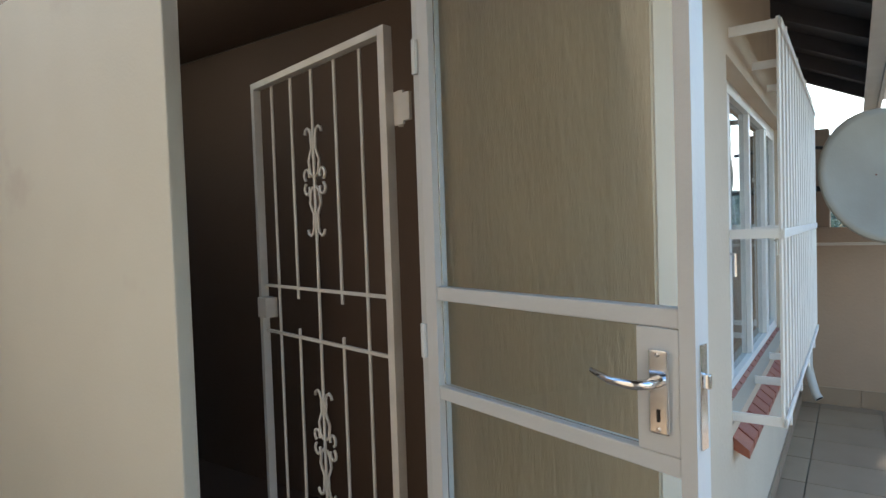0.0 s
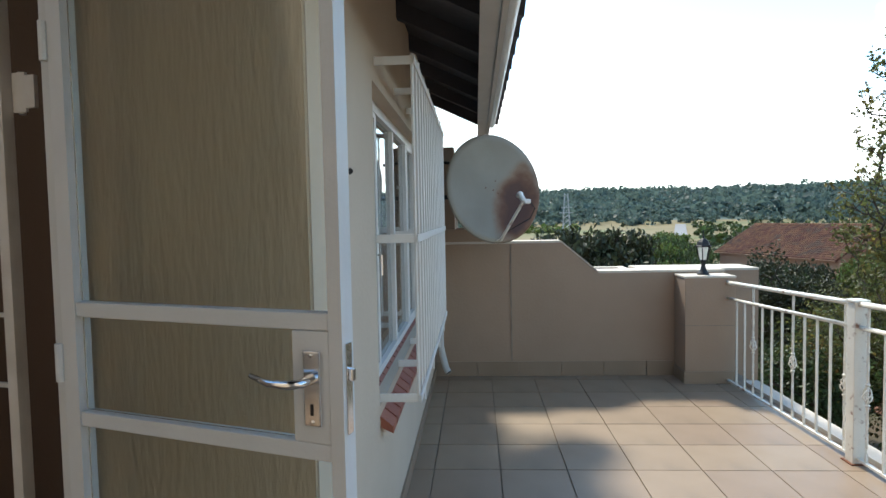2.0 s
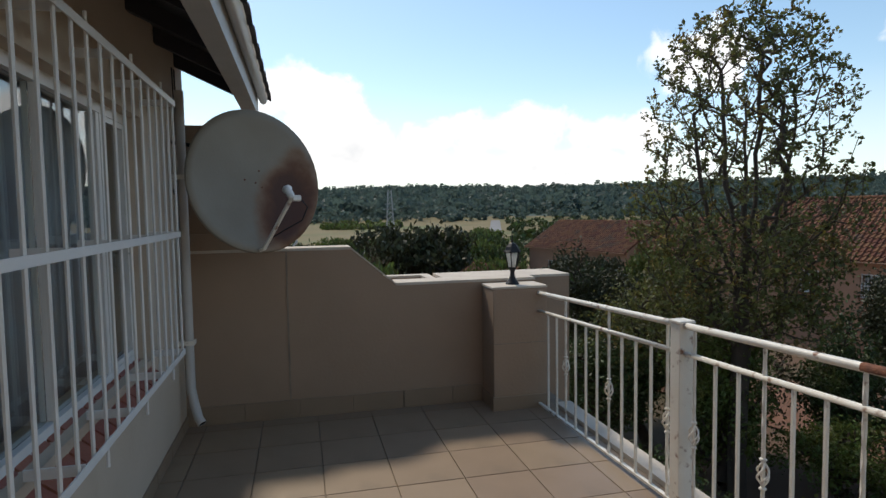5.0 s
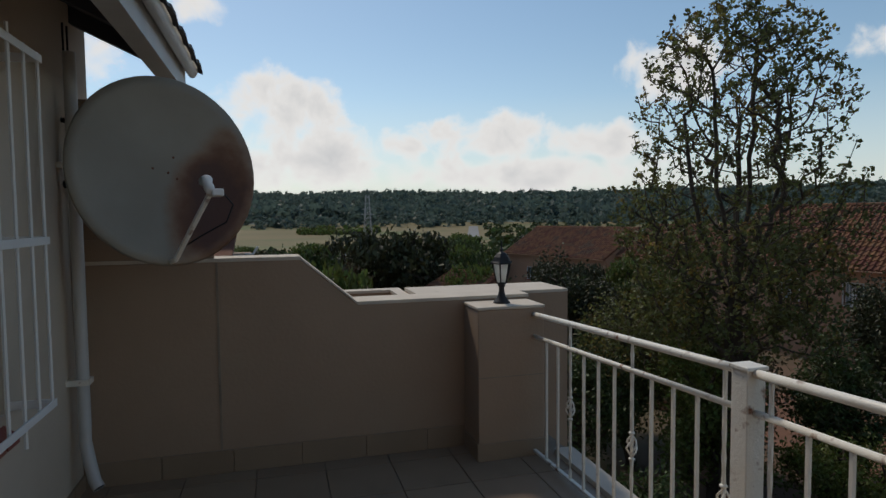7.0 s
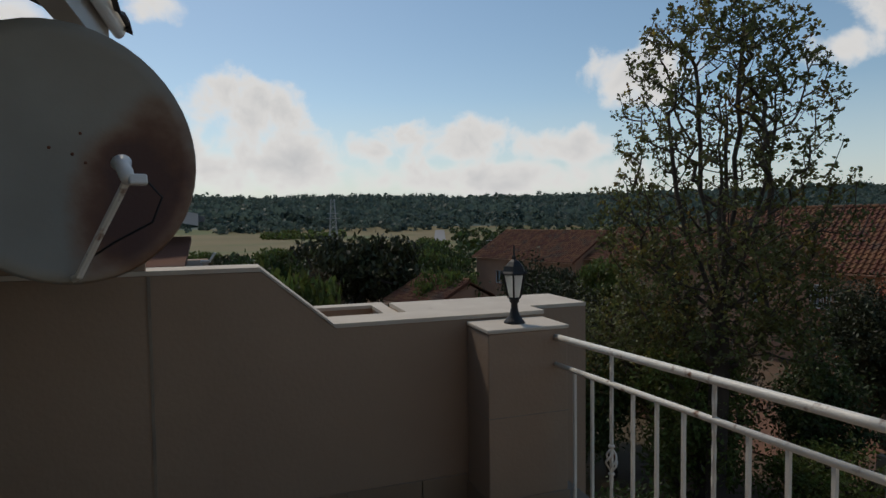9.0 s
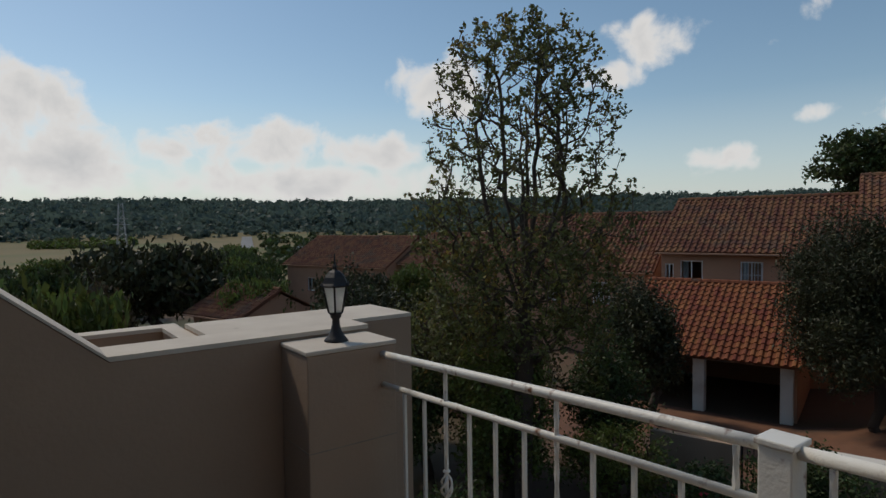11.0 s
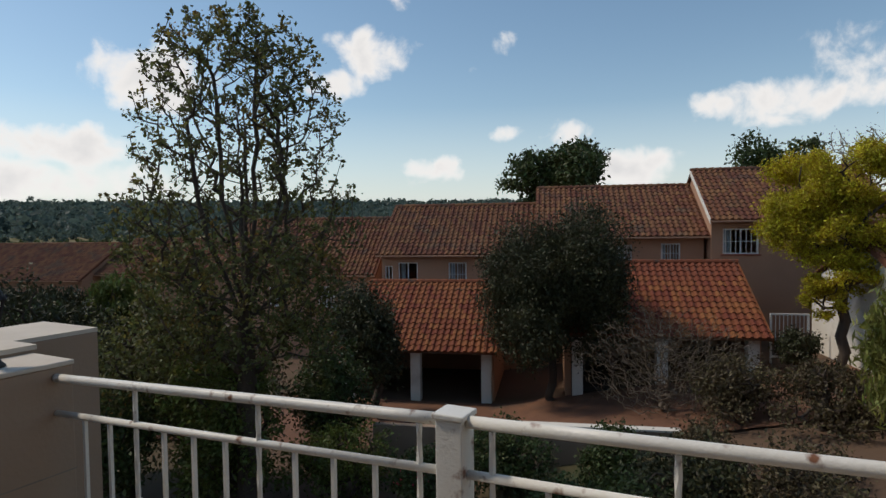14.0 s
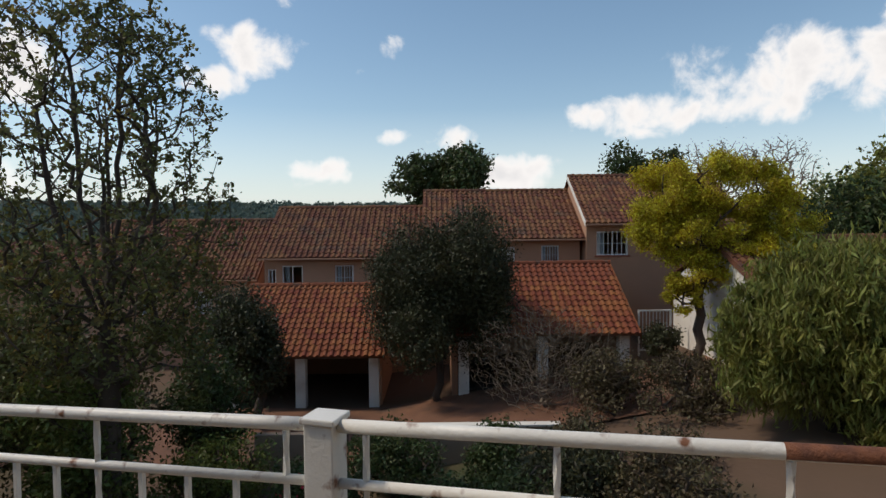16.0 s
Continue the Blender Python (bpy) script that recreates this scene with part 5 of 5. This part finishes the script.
def world_bush(name, label, u, d, zc, r, mat, n, size, seed, lr=0.5, nl=9, **kw):
    q = hp(u, d)
    z0 = ground_z(q.x, q.y)
    dense_tree(name, label, q.x, q.y, z0, lobes_round(np.random.default_rng(seed), (0, 0, zc), r, nl, lr), mat, n, size, seed, **kw)


world_bush("dark_bush", "dark evergreen bush under the tall tree", -5.9, 19.5, -2.3, (1.5, 1.4, 2.0), LEAF_DARK, 18000, 0.12, 31)
world_bush("dark_bush", "dark evergreen bush beyond the railing", -12.6, 13.0, -2.0, (1.5, 1.5, 2.0), LEAF_DARK, 14000, 0.12, 32)
world_bush("dark_bush", "broad dark bush at the foot of the tall tree", -10.0, 10.5, -3.2, (2.0, 1.6, 1.8), LEAF_MID, 13000, 0.12, 33)
world_bush("leafy_shrub", "light green leafy shrub below the tall tree", -6.9, 11.6, -3.1, (1.3, 1.2, 1.9), LEAF_LIGHT, 12000, 0.11, 34)
world_bush("leafy_shrub", "brown-green undergrowth below the tall tree", -8.6, 14.0, -2.6, (1.9, 1.5, 2.2), LEAF_DRY, 12000, 0.12, 35)
world_bush("leafy_shrub", "tall brown-green undergrowth round the tall tree", -9.6, 12.0, -2.0, (2.4, 2.2, 1.9), LEAF_BIG, 12000, 0.11, 43, clumps=60, spread=0.25)
world_bush("leafy_shrub", "brown-green undergrowth near the garage", -6.0, 15.5, -2.9, (1.4, 1.2, 1.8), LEAF_MID, 10000, 0.12, 36)
world_bush("garden_shrub", "low dark shrub in the garden bed", -2.6, 12.6, -4.3, (1.3, 1.0, 0.8), LEAF_MID, 8000, 0.10, 37)
world_bush("garden_shrub", "low grey-green shrub in the garden bed", -3.4, 9.0, -4.2, (1.3, 1.0, 0.8), LEAF_CYPRESS, 8000, 0.09, 38)
world_bush("garden_shrub", "low shrub beside the boundary wall", 1.6, 13.8, -4.3, (1.5, 0.9, 0.9), LEAF_MID, 8000, 0.10, 39)
world_bush("garden_shrub", "dry brown shrub beside the boundary wall", 3.4, 14.2, -4.0, (1.5, 0.9, 1.0), LEAF_DRY, 8000, 0.09, 40)
world_bush("garden_shrub", "dark shrub at the side gate", 8.0, 20.8, -2.6, (0.8, 0.8, 0.6), LEAF_DARK, 5000, 0.10, 41)
world_bush("garden_shrub", "dry shrub in front of the cypress", 5.2, 13.0, -3.9, (1.0, 0.9, 0.8), LEAF_DRY, 5000, 0.09, 42)
for k, (u, d, mat, lab) in enumerate(((0.6, 10.5, LEAF_MID, "dark green garden shrub below the railing"), (4.6, 10.8, LEAF_DRY, "dry brown garden shrub below the railing"), (-1.0, 14.4, LEAF_MID, "low dark shrub along the boundary wall"),
                                   (6.6, 15.8, LEAF_DRY, "dry brown shrub beside the drive"), (-5.2, 13.4, LEAF_LIGHT, "light green leafy shrub in the garden bed"), (2.6, 11.8, LEAF_DARK, "dark garden shrub below the railing"),
                                   (-6.2, 8.6, LEAF_MID, "dense green shrub below the railing"), (-12.0, 17.5, LEAF_DARK, "dark bush beside the far lane"), (5.2, 17.0, LEAF_DRY, "dry brown shrub beside the drive"))):
    world_bush("garden_shrub", lab, u, d, ground_z(*hp(u, d)[:2]) + 0.75, (1.3, 1.3, 0.9), mat, 7000, 0.10, 70 + k)
q = hp(-2.9, 12.1)
bm = bmesh.new()
rng = np.random.default_rng(5)
fl = tagged(part("rose_blooms", leaf_mesh(blob_points(rng, 20, (0, 0, 0), (0.8, 0.6, 0.25), 0.2), 0.07, FLOWER, 0, 0.9, rng), None), "scattered red rose blooms on a shrub", "flowers", kind="stuff")
fl.location = (q.x, q.y, -3.75)
# big trees behind the houses
world_bush("gum_tree", "tall dark tree standing behind the row houses", 0.7, 46.0, 4.6, (4.3, 3.9, 2.9), LEAF_MID, 16000, 0.34, 51, nl=12, lr=0.38)
world_bush("garden_tree", "dense green tree behind the side garage", 24.5, 31.0, 1.8, (4.6, 4.6, 4.0), LEAF_CYPRESS, 18000, 0.28, 52, nl=14, lr=0.4)
world_bush("garden_tree", "green tree peeping over the roof", 13.5, 39.0, 4.0, (2.6, 2.6, 2.4), LEAF_MID, 10000, 0.28, 53)
world_bush("garden_tree", "green tree beyond the acacia", 19.5, 27.0, 1.0, (3.2, 3.0, 3.2), LEAF_MID, 14000, 0.24, 58)
for u, d, zt, sd in ((18.5, 40.0, 7.0, 54), (23.0, 41.0, 7.3, 55)):
    q = hp(u, d)
    z0 = ground_z(q.x, q.y)
    rng = np.random.default_rng(sd)
    tips = blob_points(rng, 320, (0, 0, zt - z0 - 2.2), (3.2, 3.2, 2.4), 0.3)
    nodes, par, rad = skeleton_tree(rng, (0, 0, 0), [(0, 0, (zt - z0) * 0.5), (0.8, 0.4, (zt - z0) * 0.6)], tips, 0.25, wander=0.12)
    tree("bare_tree", "leafless pale-twigged tree behind the gardens", (q.x, q.y, z0), limbs_mesh(nodes, par, rad, BARK_PALE, 0.022, 4), leaf_mesh(np.repeat(tips, 3, 0) + rng.normal(size=(len(tips) * 3, 3)) * 0.25, 0.14, LEAF_DRY, 0, 0.4, rng), BARK_PALE, group="bare trees")

# trees down the slope: a few kinds, each copied
rl = np.random.default_rng(17)
kinds = []
for i, (mat, lab) in enumerate(((LEAF_DARK, "dark dense tree on the slope"), (LEAF_MID, "green bushy tree on the slope"), (LEAF_LIGHT, "light green tree on the slope"), (LEAF_DRY, "brownish dry tree on the slope"))):
    kinds.append((mat, lab, i))
first = {}
SLOPE = [(8.8, 39.7, 4.2, 6.2, 0), (5.2, 34.0, 2.6, 4.2, 3), (12.4, 33.5, 2.2, 4.0, 2), (3.0, 46.0, 3.0, 5.0, 1), (13.8, 41.0, 2.6, 4.6, 1), (16.0, 48.0, 2.6, 5.0, 2),
         (-1.0, 40.0, 3.2, 4.6, 3), (2.6, 18.0, 1.9, 5.4, 2), (-6.0, 52.0, 3.2, 5.4, 1), (20.0, 60.0, 3.2, 5.6, 1), (11.0, 62.0, 3.6, 5.6, 3), (0.0, 75.0, 3.6, 4.8, 0), (25.0, 78.0, 4.0, 6.0, 2),
         (14.0, 88.0, 4.0, 5.6, 1), (34.0, 70.0, 4.0, 6.4, 0), (-10.0, 90.0, 4.5, 5.6, 3), (8.0, 110.0, 4.4, 5.4, 2), (30.0, 105.0, 4.6, 6.0, 1), (44.0, 92.0, 4.4, 7.0, 3), (52.0, 75.0, 4.4, 7.0, 1),
         (60.0, 110.0, 5.0, 7.0, 0), (20.0, 135.0, 5.0, 5.4, 1), (-5.0, 135.0, 4.6, 5.0, 2), (45.0, 140.0, 5.0, 7.0, 2), (75.0, 90.0, 5.0, 8.5, 1), (85.0, 70.0, 5.0, 9.0, 0), (70.0, 60.0, 5.0, 9.0, 3),
         (9.3, 22.5, 1.5, 3.2, 0), (13.5, 26.0, 1.6, 4.0, 1), (17.8, 33.0, 2.2, 4.2, 0), (22.0, 33.0, 2.2, 4.4, 2), (60.0, 50.0, 4.4, 8.0, 1), (-14.0, 70.0, 4.0, 5.6, 1), (50.0, 55.0, 4.0, 7.6, 2)]
for x, y, r, h, k in SLOPE:
    z0 = ground_z(x, y)
    if k not in first:
        mat, lab, i = kinds[k]
        lob = lobes_round(np.random.default_rng(60 + k), (0, 0, 0.58), (0.92, 0.92, 0.40), 13, 0.42)
        first[k] = dense_tree("slope_tree", lab, 0, 0, 0.0, lob, mat, 9000, 0.085, 60 + k, trunk_r=0.05, group="trees on the slope", clumps=30, spread=0.18, limbs_to=5)
        ob = first[k]
    else:
        ob = copy_thing(first[k], pose(x, y, z0))
    ob.matrix_world = Matrix.Translation((x, y, z0)) @ pose(0, 0, 0, 0, 0, rl.uniform(0, 360)) @ Matrix.Diagonal((r, r, h, 1))

# agave in the next garden
ag = empty("agave", pose(6.1, 20.6, ground_z(6.1, 20.6)), label="spiky pale green agave on a stalk", category="plant")
part("stalk", tube(bmesh.new(), [(0, 0, -0.1), (0, 0, 3.55)], [0.14, 0.08], 8), BARK, ag)
for k in range(34):
    a, e = k * 2.4, radians(10 + (k % 7) * 13)
    d = Vector((math.cos(a) * math.cos(e), math.sin(a) * math.cos(e), math.sin(e)))
    bm = tube(bmesh.new(), [Vector((0, 0, 3.5)), Vector((0, 0, 3.5)) + d * 0.35, Vector((0, 0, 3.48)) + d * 0.62], [0.022, 0.03, 0.003], 4)
    part("leaf", bm, LEAF_LIGHT, ag)


# ---- far woods, many small crowns of leafy clumps ----
rng = np.random.default_rng(44)


def wood(name, label, n, az0, az1, r0, r1, s0, s1, mat, power=1.0, keep=None, clumps=24):
    """Crowns in groves: thick where a slow noise is high, thin in the clearings between."""
    C, S = [], []
    for _ in range(n):
        a = radians(rng.uniform(az0, az1))
        r = r0 + (r1 - r0) * rng.uniform() ** power
        x, y = 1.8 + r * math.sin(a), 3 + r * math.cos(a)
        if keep and not keep(x, y, r, math.degrees(a)):
            continue
        grove = noise.noise(Vector((x / 90, y / 90, 3.0)))
        if grove < rng.uniform(-0.75, 0.1):
            continue
        s = s0 + (s1 - s0) * rng.uniform() ** 2.2
        tall = s * rng.uniform(0.6, 1.1) * (1 + 0.6 * max(grove, 0))
        C.append(blob_points(rng, clumps, (x, y, ground_z(x, y) + 0.7 * tall), (s * rng.uniform(0.8, 1.2), s, tall), 0.3))
        S.append(np.full((clumps, 1), s * 0.75))
    me = leaf_mesh(np.concatenate(C), np.concatenate(S), mat, 0.0, 0.85, rng)
    tagged(part(name, me, None), label, "woods", kind="stuff")


def clear_of_road(x, y, r, a):
    return abs((x - 96) - (y - 285) * 0.335) > 9 or y > 520


# The haze on the hills and field edge is leaf colour only.
wood("far_woods", "wooded hills across the valley, haze put into the leaf colour", 16000, -30, 80, 640, 1900, 2.6, 11.0, HAZED_WOOD, 1.1)
wood("valley_edge_trees", "dark line of trees at the edge of the field", 700, -25, 62, 530, 660, 3.5, 7, HAZED_WOOD, 1.0, clear_of_road)
wood("valley_woods", "scattered green trees in the valley", 1100, 19.5, 70, 200, 530, 1.6, 4.2, LEAF_MID, 1.0, clear_of_road)
wood("valley_bushes", "bushes on the near side of the field", 420, -15, 40, 120, 235, 0.9, 2.4, LEAF_MID, 1.0)
wood("reed_bed", "pale green reed bed in the field", 420, 2, 9.5, 440, 510, 1.5, 3.2, LEAF_LIGHT, 1.0)

# lattice mast in the field
mx_, my_ = 45.6, 300.0
mz = ground_z(mx_, my_)
mast = empty("lattice_mast", pose(mx_, my_, mz), label="grey steel lattice power mast in the field", category="mast")
HM_ = 12.2 - mz
for sx, sy in ((-1, -1), (1, -1), (1, 1), (-1, 1)):
    part("leg", tube(bmesh.new(), [(sx * 2.2, sy * 2.2, 0), (sx * 0.8, sy * 0.8, HM_)], 0.16, 5), STEEL, mast)
bm = bmesh.new()
for i in range(10):
    z0, z1 = HM_ * i / 10, HM_ * (i + 1) / 10
    w0, w1 = 2.2 - 1.4 * i / 10, 2.2 - 1.4 * (i + 1) / 10
    for a, b in (((-w0, -w0, z0), (w1, -w1, z1)), ((w0, -w0, z0), (-w1, -w1, z1)), ((-w0, w0, z0), (w1, w1, z1)), ((w0, -w0, z0), (w1, w1, z1)), ((-w0, w0, z0), (-w1, -w1, z1))):
        tube(bm, [a, b], 0.08, 4)
part("lattice", bm, STEEL, mast)
for z in (0.62, 0.72):
    part("arm", boxes(((-3.4 if z < 0.7 else -2.6, -0.2, HM_ * z), (3.4 if z < 0.7 else 2.6, 0.2, HM_ * z + 0.35))), STEEL, mast)
for x, y, w_, h_ in ((131.0, 300.0, 7.0, 2.6), (147.0, 318.0, 5.0, 2.0), (70.0, 104.0, 5.0, 2.6)):
    b = empty("valley_shed", pose(x, y, ground_z(x, y) + (4.0 if w_ == 5.0 and y < 200 else 0)), label="small white-walled shed far down the valley", category="shed")
    part("wall", boxes(((-w_ / 2, -2, -5.0), (w_ / 2, 2, h_))), WHITE_WALL, b)
    part("roof", prism(bmesh.new(), [(-2.2, h_), (0, h_ + 1.0), (2.2, h_)], "x", -w_ / 2 - 0.2, w_ / 2 + 0.2), STEEL, b)

# ---- floor tiles ----
floor = empty("floor_tiles", pose(1.7, 4.0, 0), label="square beige glazed floor tiles with dark joints", category="floor", kind="structure")
full = mesh_of(box(bmesh.new(), (-0.197, -0.197, -0.011), (0.197, 0.197, 0.0), 0.002), TILE)
for i in range(-13, 4):
    for j in range(-14, 5):
        x0, x1 = 1.7 + i * 0.4, 2.1 + i * 0.4
        y0, y1 = 3.99 + j * 0.4, 4.39 + j * 0.4
        cx0, cx1, cy0, cy1 = x0, min(x1, 3.14), max(y0, -1.5), min(y1, END)
        if y1 > 1.35:
            cx0 = max(x0, WX) if y0 > 1.2 else x0
        if y1 > 1.22 and x1 <= WX + 0.05:
            continue
        if cx1 - cx0 < 0.03 or cy1 - cy0 < 0.03:
            continue
        if cx1 - cx0 > 0.399 and cy1 - cy0 > 0.399:
            o = part("tile", full, None, floor)
            o.location = ((x0 + x1) / 2 - 1.7, (y0 + y1) / 2 - 4.0, random.uniform(-0.0006, 0.0006))
        else:
            part("tile", box(bmesh.new(), (cx0 + 0.003 - 1.7, cy0 + 0.003 - 4.0, -0.011), (cx1 - 0.003 - 1.7, cy1 - 0.003 - 4.0, 0.0), 0.002), TILE, floor)
